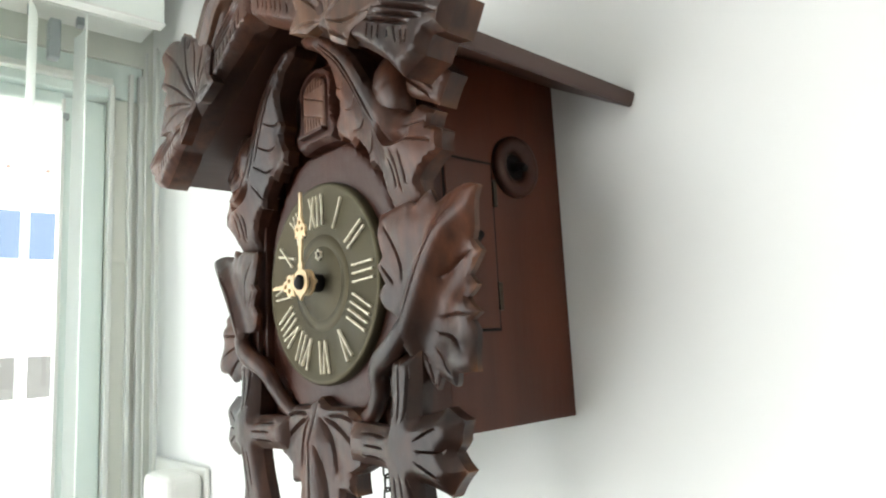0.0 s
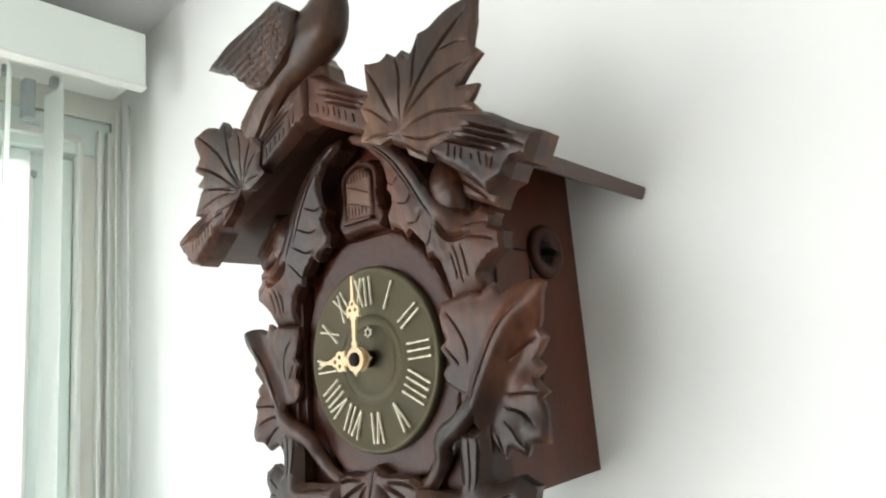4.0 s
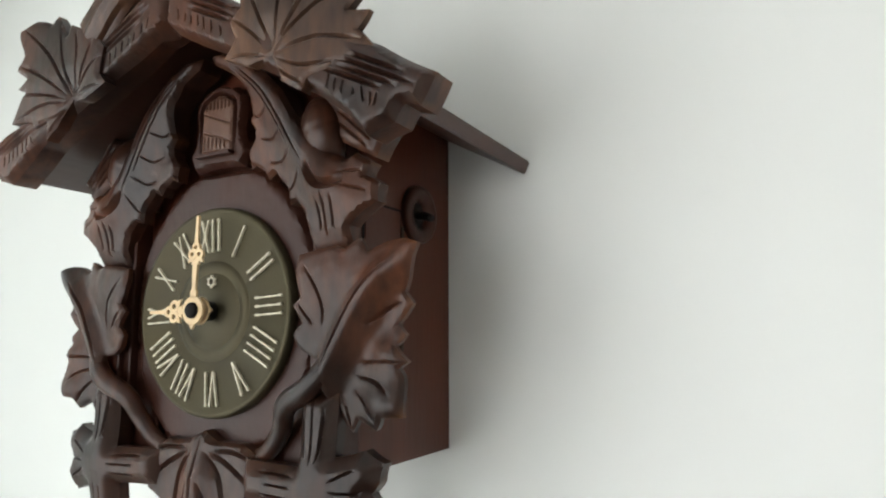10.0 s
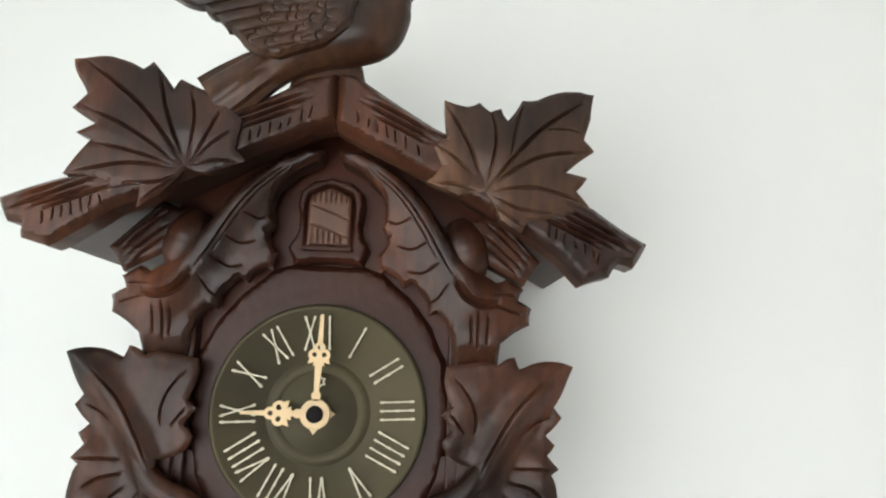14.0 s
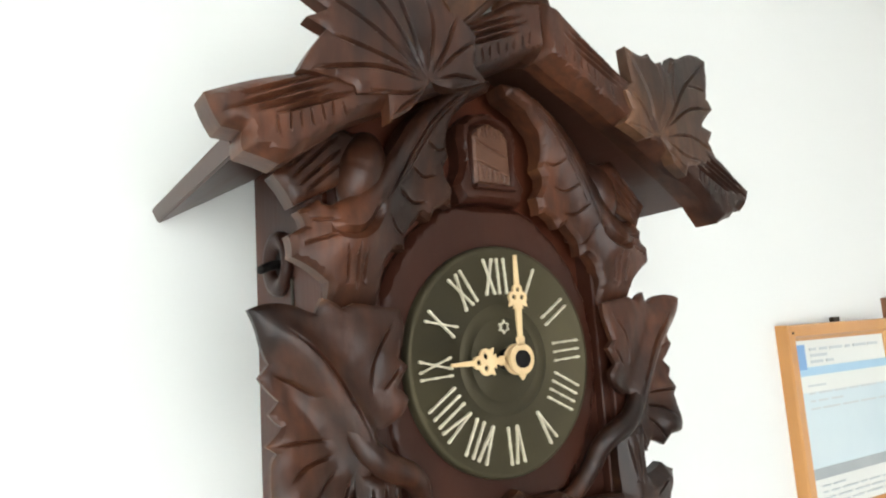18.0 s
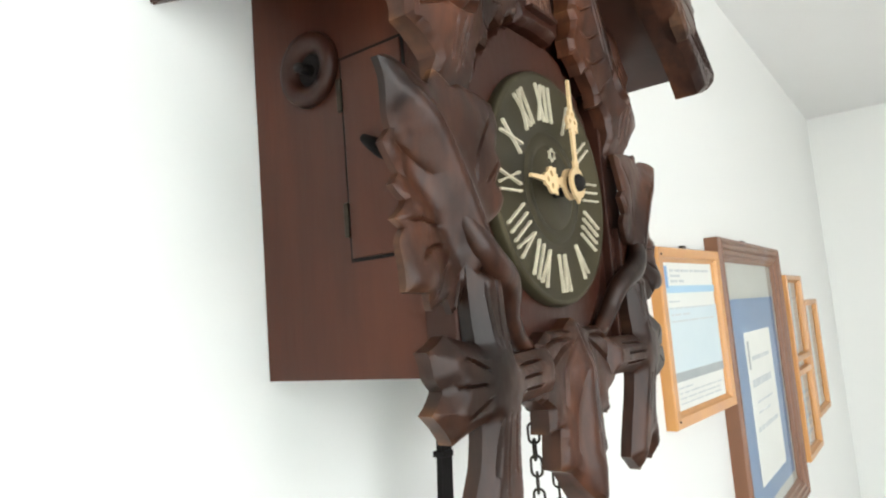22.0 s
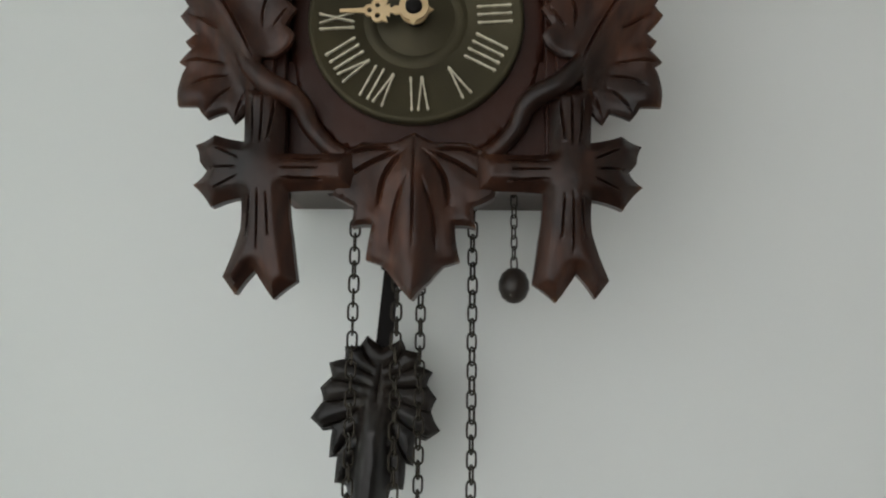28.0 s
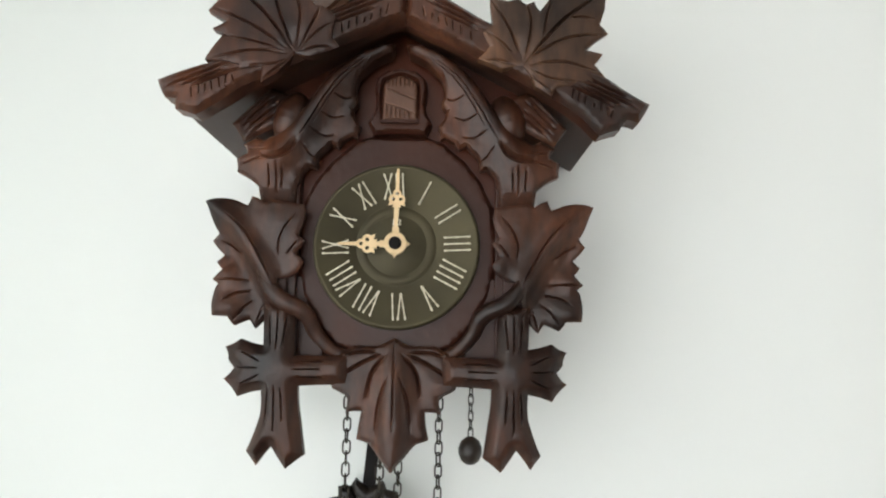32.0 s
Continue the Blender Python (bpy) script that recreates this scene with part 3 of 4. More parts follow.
shrub = thing("shrub", (-7.6, -0.2, -0.12), "leafy green shrub before the white house", "shrub")
part("trunk", mesh_of("trunk", *tube([(0, 0, 0), (30, 10, 900), (0, 40, 1900), (20, 20, 2750)], [60, 48, 36, 14], 8), True), TILE, shrub)
lv, lf = [], []
rnd = random.Random(5)
for k in range(1400):
    c = Vector((rnd.gauss(0, 0.17), rnd.gauss(0, 0.13), 2.52 + rnd.gauss(0, 0.15)))
    u = Vector((rnd.uniform(-1, 1), rnd.uniform(-1, 1), rnd.uniform(-1, 1))).normalized()
    v = u.orthogonal().normalized()
    s = rnd.uniform(0.03, 0.06)
    b = len(lv)
    lv += [c - u * s, c + v * s * 0.4, c + u * s, c - v * s * 0.4]
    lf.append((b, b + 1, b + 2, b + 3))
part("crown", mesh_of("crown", lv, lf), LEAF, shrub)

# ---- the cuckoo clock ----
clock = thing("cuckoo_clock", (0, -0.0025, CZ), "dark brown carved wooden cuckoo clock hanging on the white wall", "cuckoo clock")

# case
SLOPE, RIDGE, EAVES = 0.535, 160.0, 137.5


def roof_z(x, drop=0.0):
    return RIDGE - SLOPE * abs(x) - drop


for s in (1, -1):
    v = [(78, 1.5), (84, 1.5), (84, -88), (78, -88)]
    verts = [(s * x * MM, y * MM, -77.5 * MM) for x, y in v] + [(s * x * MM, y * MM, roof_z(x, 7.6) * MM) for x, y in v]
    me = mesh_of("side_panel", verts, [(0, 1, 2, 3), (4, 5, 6, 7), (0, 1, 5, 4), (1, 2, 6, 5), (2, 3, 7, 6), (3, 0, 4, 7)])
    side = part("side_panel", me, CASE, clock, "smooth red-brown side of the case")
    # service door let into the side, with its gap, hinge pins and turn-button
    gap = part("door_gap", mmbox(min(s * 83.6, s * 84.3), max(s * 83.6, s * 84.3), -87.4, -52.8, -31.2, 54.0), DARK, side)
    door = part("side_door", mmbox(min(s * 84, s * 85), max(s * 84, s * 85), -86, -54.2, -29.8, 52.6, 0.4), CASE, side)
    for z in (38, -14):
        part("hinge_pin", mmbox(min(s * 84.4, s * 85.8), max(s * 84.4, s * 85.8), -54.0, -51.4, z - 7, z + 7, 0.4), IRON, door)
    v, f = tube([(s * 84.5, -77, 9), (s * 88, -76, 10), (s * 90, -73, 12.5), (s * 90.5, -69, 15.5)], [3.8, 3.6, 2.8, 1.6], 10)
    part("turn_button", mesh_of("turn_button", v, f, True), DARK, door, "small dark wooden turn-button")
    v, f = revolve([(7.0, 0.8), (7.8, 2.6), (10.0, 4.0), (12.8, 4.8), (15.2, 4.4), (16.2, 2.8), (16.4, 0), (7.0, 0)], "X", 36, closed=True)
    v = [(s * x + s * 84 * MM, y - 36 * MM, z + 54 * MM) for x, y, z in v]
    ring = part("sound_ring", mesh_of("sound_ring", v, f, True), PANEL, side, "turned round wooden ring")
    # the hole is a dark disc, with the shade inside put into its colour
    v, f = revolve([(0.01, 0.6), (7.2, 0.6), (7.2, 0.1), (0.01, 0.1)], "X", 20)
    part("sound_hole", mesh_of("sound_hole", [(s * x + s * 84 * MM, y - 36 * MM, z + 54 * MM) for x, y, z in v], f), DARK, ring)
    v, f = tube([(s * 84, -36, 54), (s * 91, -38, 52.5), (s * 97, -42, 50)], [2.6, 2.4, 2.0], 8)
    part("peg", mesh_of("peg", v, f, True), DARK, ring)

front = [(-81.5, -77.5), (81.5, -77.5), (81.5, roof_z(81.5, 7.8)), (0, roof_z(0, 7.8)), (-81.5, roof_z(81.5, 7.8))]
fv = [(x * MM, -84 * MM, z * MM) for x, z in front] + [(x * MM, -91 * MM, z * MM) for x, z in front]
part("front_panel", mesh_of("front_panel", fv, [(0, 1, 2, 3, 4), (5, 6, 7, 8, 9)] + [(i, (i + 1) % 5, 5 + (i + 1) % 5, 5 + i) for i in range(5)]), CASE, clock)
bottom = bmesh.new()
for b in ((-78, 78, -38, 1.5), (-78, 78, -84, -48), (-78, -54, -48, -38), (34, 78, -48, -38)):
    mmbox(b[0], b[1], b[2], b[3], -77.5, -71.5, 0, bottom)
part("bottom_panel", bottom, RAW, clock, "unstained grey-brown underside with a long slot")
# near-black sheet behind the slot, for the shade inside the case
part("slot_shadow_board", mmbox(-78, 78, -84, 1, -60, -58), DARK, clock)
part("back_panel", mmbox(-78, 78, -4, 1, -71.5, 96), CASE, clock)

# roof boards
for s in (1, -1):
    sec = [(0, RIDGE), (s * EAVES, roof_z(EAVES)), (s * (EAVES - 3.2), roof_z(EAVES) - 7.2), (0, RIDGE - 7.6)]
    v = [(x * MM, 2 * MM, z * MM) for x, z in sec] + [(x * MM, -130 * MM, z * MM) for x, z in sec]
    bm = bmesh.new()
    vs = [bm.verts.new(p) for p in v]
    for f in [(0, 1, 2, 3), (4, 5, 6, 7), (0, 1, 5, 4), (1, 2, 6, 5), (2, 3, 7, 6), (3, 0, 4, 7)]:
        bm.faces.new([vs[i] for i in f])
    bmesh.ops.recalc_face_normals(bm, faces=bm.faces)
    bmesh.ops.bevel(bm, geom=bm.edges[:], offset=0.0008, segments=2, affect="EDGES")
    part("roof_board", bm, ROOF, clock)

# gable logs along the roof's front
log_r = [(5, 165), (14, 163.5), (53, 138.5), (131, 101), (156, 85), (149, 73), (142, 75), (137.5, 68.5), (125, 64.5), (115, 75), (97, 88), (50, 114), (31, 124), (5, 137)]
log_l = [(5, 165), (-10, 161), (-32, 148.5), (-80, 122), (-116, 107.5), (-147.5, 95.5), (-142.3, 84.5), (-135.4, 83.6), (-135.2, 77), (-123, 73.5), (-114, 79), (-96, 92), (-82, 98.5), (-38, 119), (-5, 135), (5, 137)]


def ramp(v, a, b):
    t = min(1.0, max(0.0, (v - a) / (b - a)))
    return t * t * (3 - 2 * t)


def log_cuts(s, x_end, z_end, x0=5, z0=163):
    """Long grooves on a log and the row of notches along its lower lip."""
    cuts = []
    dx, dz = x_end - x0, z_end - z0
    for a, b, off in ((0.1, 0.32, 4), (0.08, 0.33, 7.5), (0.12, 0.3, 11), (0.68, 0.93, 4.5), (0.7, 0.96, 8), (0.72, 0.9, 11.5), (0.66, 0.86, 15)):
        cuts.append(([(x0 + dx * a, z0 + dz * a - off), (x0 + dx * b, z0 + dz * b - off * 0.92)], 0.75, 2.2))
    rnd = random.Random(int(abs(x_end)))
    for k in range(7):
        t = 0.07 + 0.032 * k + rnd.uniform(-0.006, 0.006)
        cuts.append(([(x0 + dx * t, z0 + dz * t - 12 - rnd.uniform(0, 3)), (x0 + dx * t + s * rnd.uniform(-0.5, 1.2), z0 + dz * t - 19)], 0.34, 1.2))
    for k in range(7):
        t = 0.69 + 0.027 * k + rnd.uniform(-0.006, 0.006)
        cuts.append(([(x0 + dx * t, z0 + dz * t - 14 - rnd.uniform(0, 4)), (x0 + dx * t - s * rnd.uniform(-0.4, 1.6), z0 + dz * t - 22)], 0.34, 1.1))
    return cuts


def log_under(x, z):
    """Below a narrow lip the log is cut back towards the wall."""
    return -1.7 * min(9.0, max(0.0, 141.5 - 0.535 * abs(x - 3) - z)) * ramp(104 - abs(x), 0, 14)


carved_part("roof_log", clock, WOOD, log_r, 128, 146, "carved log with notches and a forked end", lift=log_under, veins=log_cuts(1, 155, 84), edge=3.4, rim=0.72, puff=0.0)
carved_part("roof_log", clock, WOOD, log_l, 128, 146, "carved log with notches and a forked end", lift=log_under, veins=log_cuts(-1, -147, 94), edge=3.4, rim=0.72, puff=0.0)

# maple leaves on the roof
def moved(veins, old, at, k):
    return [([(at[0] + (x - old[0]) * k, at[1] + (z - old[1]) * k) for x, z in line], 0.72 * w, 0.85 * d) for line, w, d in veins]


leaf_r = [(78, 106), (65, 104), (50, 110), (57, 118), (53, 127), (59, 132), (57, 151), (68, 148), (74, 150.5), (79.5, 146), (84.5, 148), (88, 142), (95, 153), (103, 154), (110, 157.5), (117, 159.5), (124, 160), (131, 159), (129, 146), (125.5, 135), (130.5, 129.5), (116.5, 118), (127, 116), (121.5, 109), (129, 100), (114, 95.5), (98, 93), (95, 87), (85, 93)]
veins_r = [([(76, 113), (97, 139), (119, 156)], 1.0, 2.4), ([(74, 115), (66, 134), (56, 151)], 0.9, 2.0), ([(76, 117), (79, 135), (77, 149)], 0.8, 1.8), ([(78, 115), (98, 128), (119, 132)], 0.9, 2.0),
           ([(79, 112), (98, 114), (118, 109)], 0.9, 2.0), ([(79, 109), (90, 104), (106, 103)], 0.8, 1.8), ([(77, 107), (84, 101), (92, 96)], 0.8, 1.6), ([(71, 112), (62, 114), (52, 114)], 0.8, 1.6),
           ([(72, 115), (63, 124), (54, 131)], 0.8, 1.8), ([(86, 128), (88, 141), (91, 152)], 0.8, 1.5), ([(100, 141), (110, 142), (117, 141)], 0.7, 1.3)]
carved_part("roof_leaf", clock, WOOD_LIT, leaf_r, 141, 146.5, "carved maple leaf with cut veins", veins=moved(veins_r, (75, 112), (78, 107), 1.08), edge=1.4, rim=0.8, puff=0.25, reach=12, rough=0.05, lift=lambda x, z: 2.2 - 0.03 * max(0, z - 125) - 0.09 * max(0, x - 85) - 3.0 * math.exp(-(((x - 74) / 9) ** 2 + ((z - 112) / 9) ** 2)))
leaf_l = [(-62, 112), (-52, 110), (-35, 116), (-40, 121.5), (-38, 136), (-49, 147), (-68.5, 155.5), (-71.5, 150), (-82.5, 164), (-87, 160), (-98, 164.5), (-108, 165.5), (-119.5, 163.5), (-116, 154), (-111, 146), (-117, 138.5), (-105, 131.5), (-113.5, 126.5), (-106, 123.5), (-117, 106.5), (-102, 105.5), (-96, 104), (-95, 101), (-82, 103), (-82, 92), (-73, 98)]
veins_l = [([(-64, 120), (-84, 145), (-112, 167)], 1.0, 2.4), ([(-64, 122), (-73, 144), (-78, 163)], 0.9, 2.0), ([(-62, 122), (-60, 140), (-63, 154)], 0.8, 1.8), ([(-60, 121), (-53, 135), (-48, 147)], 0.9, 1.9),
           ([(-58, 119), (-50, 121), (-40, 121)], 0.8, 1.7), ([(-68, 121), (-88, 134), (-109, 144)], 0.9, 2.0), ([(-69, 119), (-88, 124), (-104, 127)], 0.8, 1.8), ([(-68, 117), (-88, 118), (-111, 113)], 0.9, 2.0),
           ([(-66, 114), (-74, 110), (-90, 109)], 0.8, 1.7), ([(-65, 113), (-74, 106), (-81, 100)], 0.8, 1.7), ([(-58, 122), (-50, 130), (-42, 136)], 0.8, 1.6)]
carved_part("roof_leaf", clock, WOOD, leaf_l, 141, 146.5, "carved maple leaf with cut veins", veins=moved(veins_l, (-62, 118), (-62, 112.5), 1.04), edge=1.4, rim=0.8, puff=0.25, reach=12, rough=0.05, lift=lambda x, z: 2.2 - 0.05 * max(0, z - 128) - 2.5 * math.exp(-(((x + 63) / 9) ** 2 + ((z - 118) / 9) ** 2)))

# ring round the dial and the cuckoo's doorway
ring_half = [(0, 76), (19, 76), (30, 72), (44, 60), (56, 45), (64, 28), (67, 8), (67, -12), (62, -32), (52, -52), (38, -66), (20, -74), (0, -77)]
carved_part("dial_surround", clock, PANEL, mirrored(ring_half), 90, 98, "plain red-brown ring round the dial", edge=3, rim=0.5, puff=0.5, reach=5, rough=0.08, step=2.2)
sur_half = [(0, 123), (10, 121), (17, 115), (18, 108), (16.5, 97), (18, 90), (21.5, 84), (18, 75.5), (9, 76.5), (0, 77)]
surround = carved_part("door_surround", clock, PANEL, mirrored(sur_half), 90, 104, "shaped wooden surround of the little door", edge=2, rim=0.7, puff=0.4, reach=3, rough=0.06, step=1.4,
                       veins=[([(-12, 84), (12, 84)], 0.9, 3.0), ([(12, 84), (12.2, 109.5), (7, 115), (0, 117.3), (-7, 115), (-12.2, 109.5), (-12, 84)], 0.9, 3.0)])
door = carved_part("cuckoo_door", clock, DOORW, mirrored([(0, 116.2), (6.5, 114), (11, 109), (11.2, 85.2), (0, 85.2)]), 96, 105.2, "small arched brown door scored like boards", edge=0.8, rim=0.9, puff=0, rough=0.04, step=1.1,
                   veins=[([(x, 108), (x, 115)], 0.45, 1.0) for x in (-8, -5.2, -2.4, 0.4, 3.2, 6, 8.8)] + [([(x, 86), (x, 93.5 - 0.25 * x)], 0.45, 1.0) for x in (-8.6, -5.6, -2.6, 0.4, 3.4, 6.4)]
                   + [([(-11, 107.5), (11, 99)], 0.45, 1.0), ([(-11, 97), (11, 89.5)], 0.45, 1.0)])
part("door_sill", mmbox(-12.5, 12.5, -108, -103, 82.2, 84.2, 0.4), PANEL, door)

# gable leaves under the roof, ending in a cut branch
gable = [(4, 135), (14, 134), (24, 130), (41, 118.5), (52, 107), (62, 92), (72, 79), (82, 72), (88, 68.5), (94, 71), (103, 65.5), (100, 59.5), (107, 55.5), (106, 47), (97, 42), (91, 37), (90.5, 20), (67.5, 19), (66.5, 38), (64.5, 45), (59, 51.5), (54, 50.5), (53.5, 57), (50, 62), (45, 67.5), (40, 64.5), (37, 69.5), (31, 73), (27.5, 71.5), (26, 80), (30.5, 86), (31, 91), (28, 95.5), (29.5, 105), (27, 114), (18, 123), (6, 129)]
g_spine = [(10, 132), (27, 124), (42, 110), (53, 95), (62, 80), (70, 68), (77, 58)]
g_veins = [([(24, 124), (39, 111), (50, 96), (60, 79), (66, 70)], 0.4, 1.3), ([(21, 124), (36, 111), (47, 96), (57, 79)], 0.35, 0.8), ([(52, 88), (44, 84), (36, 86)], 0.45, 1.1), ([(58, 77), (50, 72), (42, 73)], 0.45, 1.1), ([(43, 100), (36, 97), (31, 99)], 0.45, 1.1), ([(63, 66), (58, 59), (53, 56)], 0.45, 1.1),
           ([(67, 70), (72, 61), (80, 56.5), (90, 58)], 1.7, 4.5), ([(79, 53), (79, 33)], 0.5, 1.6), ([(84, 51), (83.5, 36)], 0.5, 1.6), ([(75, 50), (76, 36)], 0.5, 1.6), ([(88, 56), (102, 52)], 0.6, 1.2), ([(87, 62), (99, 62)], 0.6, 1.2)]


def line_gap(x, z, line):
    return float(seg_distance(np.array([(x, z)]), line)[0])


def gable_lift(x, z):
    """The leaf falls off from its spine towards the dial; the branch end stands proud."""
    return 5.5 * math.exp(-(line_gap(x, z, g_spine) / 10) ** 2) + 0.05 * max(0, z - 70) + 4.0 * math.exp(-(((x - 88) / 14) ** 2 + ((z - 52) / 16) ** 2)) - 5.5 * min(1.0, max(0.0, (36 - z) / 11))


for s in (False, True):
    carved_part("gable_leaf", clock, WOOD, gable, 99, 108, "carved vine leaf growing into a cut branch", s, veins=g_veins, edge=1.8, rim=0.72, puff=0.3, reach=10, lift=gable_lift)
    q = -1 if s else 1
    n_ring = 19
    ring_at = [i / (n_ring - 1) for i in range(n_ring)]
    v, f = tube([(q * (68 + 10 * t), -101 - 4 * math.sin(math.pi * t), 100 - 31 * t) for t in ring_at], [(2.5 + 8.5 * math.sin(math.pi * min(1, 0.1 + 0.86 * t)) ** 0.7) * (0.975 if i % 6 == 3 else 1.0) for i, t in enumerate(ring_at)], 18, 0.85)
    part("oak_gall", mesh_of("oak_gall", v, f, True), WOOD, clock, "rounded carved bud with cut rings")
    carved_part("branch_stub", clock, WOOD, [(74, 101), (87, 106), (112, 80.5), (103.5, 68), (80, 80)], 94, 106.5, "sawn branch stub with a flat end", s, edge=2.4, rim=0.8, puff=0.0,
                veins=[([(84, 99), (104, 80)], 0.6, 1.6), ([(83, 93), (102, 76)], 0.6, 1.6), ([(82, 88), (99, 74)], 0.6, 1.6), ([(88, 101), (106, 83)], 0.6, 1.4)])

OFFSET = 0.0018  # the side carvings sit a little off the middle

# carved ground that joins the side leaves to the case
for s in (1, -1):
    part("side_ground", mmbox(min(s * 65, s * 83.8), max(s * 65, s * 83.8), -101.5, -86, -76, 62, 0.8), PANEL, clock)
    part("side_ground", mmbox(min(s * 70, s * 92), max(s * 70, s * 92), -105, -88, -44, -14, 0.8), PANEL, clock)
    part("side_ground", mmbox(min(s * 58, s * 82), max(s * 58, s * 82), -98, -88, 60, 99, 0.8), PANEL, clock)
    part("side_ground", mmbox(min(s * 46, s * 66), max(s * 46, s * 66), -96.5, -86, -76, -20, 0.8), PANEL, clock)

# side leaves with their stalks
side_leaf = [(126.5, 26.5), (116, 29), (105, 27), (99, 24.5), (96.5, 30.5), (88, 26), (83, 28), (62, 25), (61, 18), (65, 5), (60.5, 1), (66, -7.5), (61, -12.5), (64, -18.5), (70, -22.5), (77, -23.5), (79, -33), (80, -40), (84, -47.5), (90.5, -55), (94, -49.5), (103.5, -53.5), (108, -48), (118, -47.5), (118, -33), (115.5, -27), (119.5, -24), (113.5, -17.5), (117.5, -12.5), (113, -8), (121, 1), (117, 6), (122.5, 17)]
s_veins = [([(112, 18.5), (98, 5), (88, -11), (80, -26)], 0.55, 1.7), ([(67, 18.8), (74, 9.3), (77.2, 0.5), (77, -8)], 0.5, 1.5), ([(64.9, 1), (68.5, -3.5), (72, -8)], 0.5, 1.4), ([(115, 1.5), (108, -2), (99.5, -8.5)], 0.5, 1.4),
           ([(116, -24.5), (107, -24), (95.5, -24.5)], 0.55, 1.5), ([(112, -38), (104, -33), (93.5, -31)], 0.6, 1.6), ([(104, -50), (98, -42), (92, -37)], 0.5, 1.2), ([(90, -52.5), (87.5, -45), (85, -39)], 0.5, 1.2)]


leaf_spine = [(126, 28), (110, 16.5), (98, 2), (88, -13.5), (80, -28), (77, -38)]


def leaf_bend(x, z):
    """A rounded midrib from the tip to the stalk; the inner blade stands proud of the dial, the outer one falls back
    beside the rib and rolls out again in its lowest lobes."""
    d = line_gap(x, z, leaf_spine)
    side = (x - 98) * 0.83 - (z - 2) * 0.55
    outer, inner = ramp(side, 2, 14), ramp(-side, 4, 26)
    lobe = math.exp(-(((x - 110) / 12) ** 2 + ((z + 42) / 10) ** 2)) + 0.7 * math.exp(-(((x - 110) / 9) ** 2 + ((z + 22) / 7) ** 2))
    hollow = math.exp(-(((x - 105) / 9) ** 2 + ((z + 8) / 14) ** 2)) * outer
    return 5.6 * math.exp(-(d / 6) ** 2) * (1 - 0.5 * ramp(z, 8, 28)) - 4.0 * outer * ramp(24 - z, 0, 22) - 2.0 * hollow + 5.5 * lobe + 3.0 * inner - 2.0 * ramp(z, 12, 28)


for s in (False, True):
    carving = carved_part("side_leaf", clock, WOOD, side_leaf, 105, 109, "broad carved leaf with toothed edges", s, veins=s_veins, edge=1.5, rim=0.7, puff=0.5, reach=9, lift=leaf_bend, follow=True)
    carving.location.x = OFFSET
    q = -1 if s else 1
    v, f = tube([(q * 85, -108, -20), (q * 78, -110.5, -31), (q * 70, -110.5, -38), (q * 60.5, -109, -42.5), (q * 54.5, -106.5, -48), (q * 50.5, -103, -57), (q * 40, -100.5, -68), (q * 26, -99, -74)], [4.2, 5.4, 5.8, 5.6, 5.2, 4.8, 4.4, 4], 12, 0.95)
    part("leaf_stalk", mesh_of("leaf_stalk", v, f, True), WOOD, clock, "curving carved stalk")

# crossed branches at the bottom corners
cross = [(92, -131), (85.5, -139.5), (76.5, -128), (67, -141.5), (56, -133), (59, -112), (61, -91), (30, -90), (30, -71), (64, -72), (65, -38), (85, -38), (84, -66), (99, -62), (108.5, -67), (106, -75), (102, -80), (108.5, -87), (99, -98), (84, -94), (84, -109)]
c_veins = [([(80, -45), (78, -68)], 0.42, 1.7), ([(74.5, -43), (74.5, -69)], 0.42, 1.7), ([(69, -46), (71, -67)], 0.42, 1.7), ([(78.5, -92), (80, -113)], 0.42, 1.7), ([(74.5, -91), (74.5, -119)], 0.42, 1.7), ([(70.5, -92), (69, -113)], 0.42, 1.7),
           ([(63, -76), (42, -75)], 0.42, 1.7), ([(64, -80.5), (46, -80)], 0.42, 1.7), ([(63, -85), (43, -85)], 0.42, 1.7), ([(85, -75.5), (97, -69.5)], 0.42, 1.7), ([(86, -80), (99, -79.5)], 0.42, 1.7), ([(85, -84.5), (97, -90)], 0.42, 1.7)]
for s in (False, True):
    carving = carved_part("cross_branch", clock, WOOD, cross, 101, 112.5, "crossed carved branches with notched ends", s, veins=c_veins, edge=6.2, rim=0.5, puff=0.0,
                follow=True, lift=lambda x, z: 3.0 * math.exp(-(((x - 74) / 15) ** 2 + ((z + 80) / 15) ** 2)) - 4.0 * ramp(-z, 92, 140) - 1.5 * ramp(x, 88, 106))
    carving.location.x = OFFSET

# leaf hanging at the bottom middle
low_half = [(1, -60), (11, -65), (27, -65), (37, -70), (34, -78), (43, -85), (40, -92), (30, -97), (31, -107), (21, -106), (23.5, -123), (16, -125.5), (9, -133.5), (1.5, -142)]
low = low_half + [(2 - x, z) for x, z in reversed(low_half) if x > 1]
l_veins = [([(1, -64), (1, -118)], 0.6, 1.0), ([(6, -70), (15, -82), (18, -98)], 1.0, 2.2), ([(-4, -70), (-13, -82), (-16, -98)], 1.0, 2.2), ([(9, -70), (22, -76), (35, -84)], 0.9, 2.2), ([(-7, -70), (-20, -76), (-33, -84)], 0.9, 2.2),
           ([(12, -69), (24, -69), (34, -72)], 0.8, 1.8), ([(-10, -69), (-22, -69), (-32, -72)], 0.8, 1.8), ([(5, -84), (10, -100), (12, -118)], 0.7, 1.4), ([(-3, -84), (-8, -100), (-10, -118)], 0.7, 1.4)]
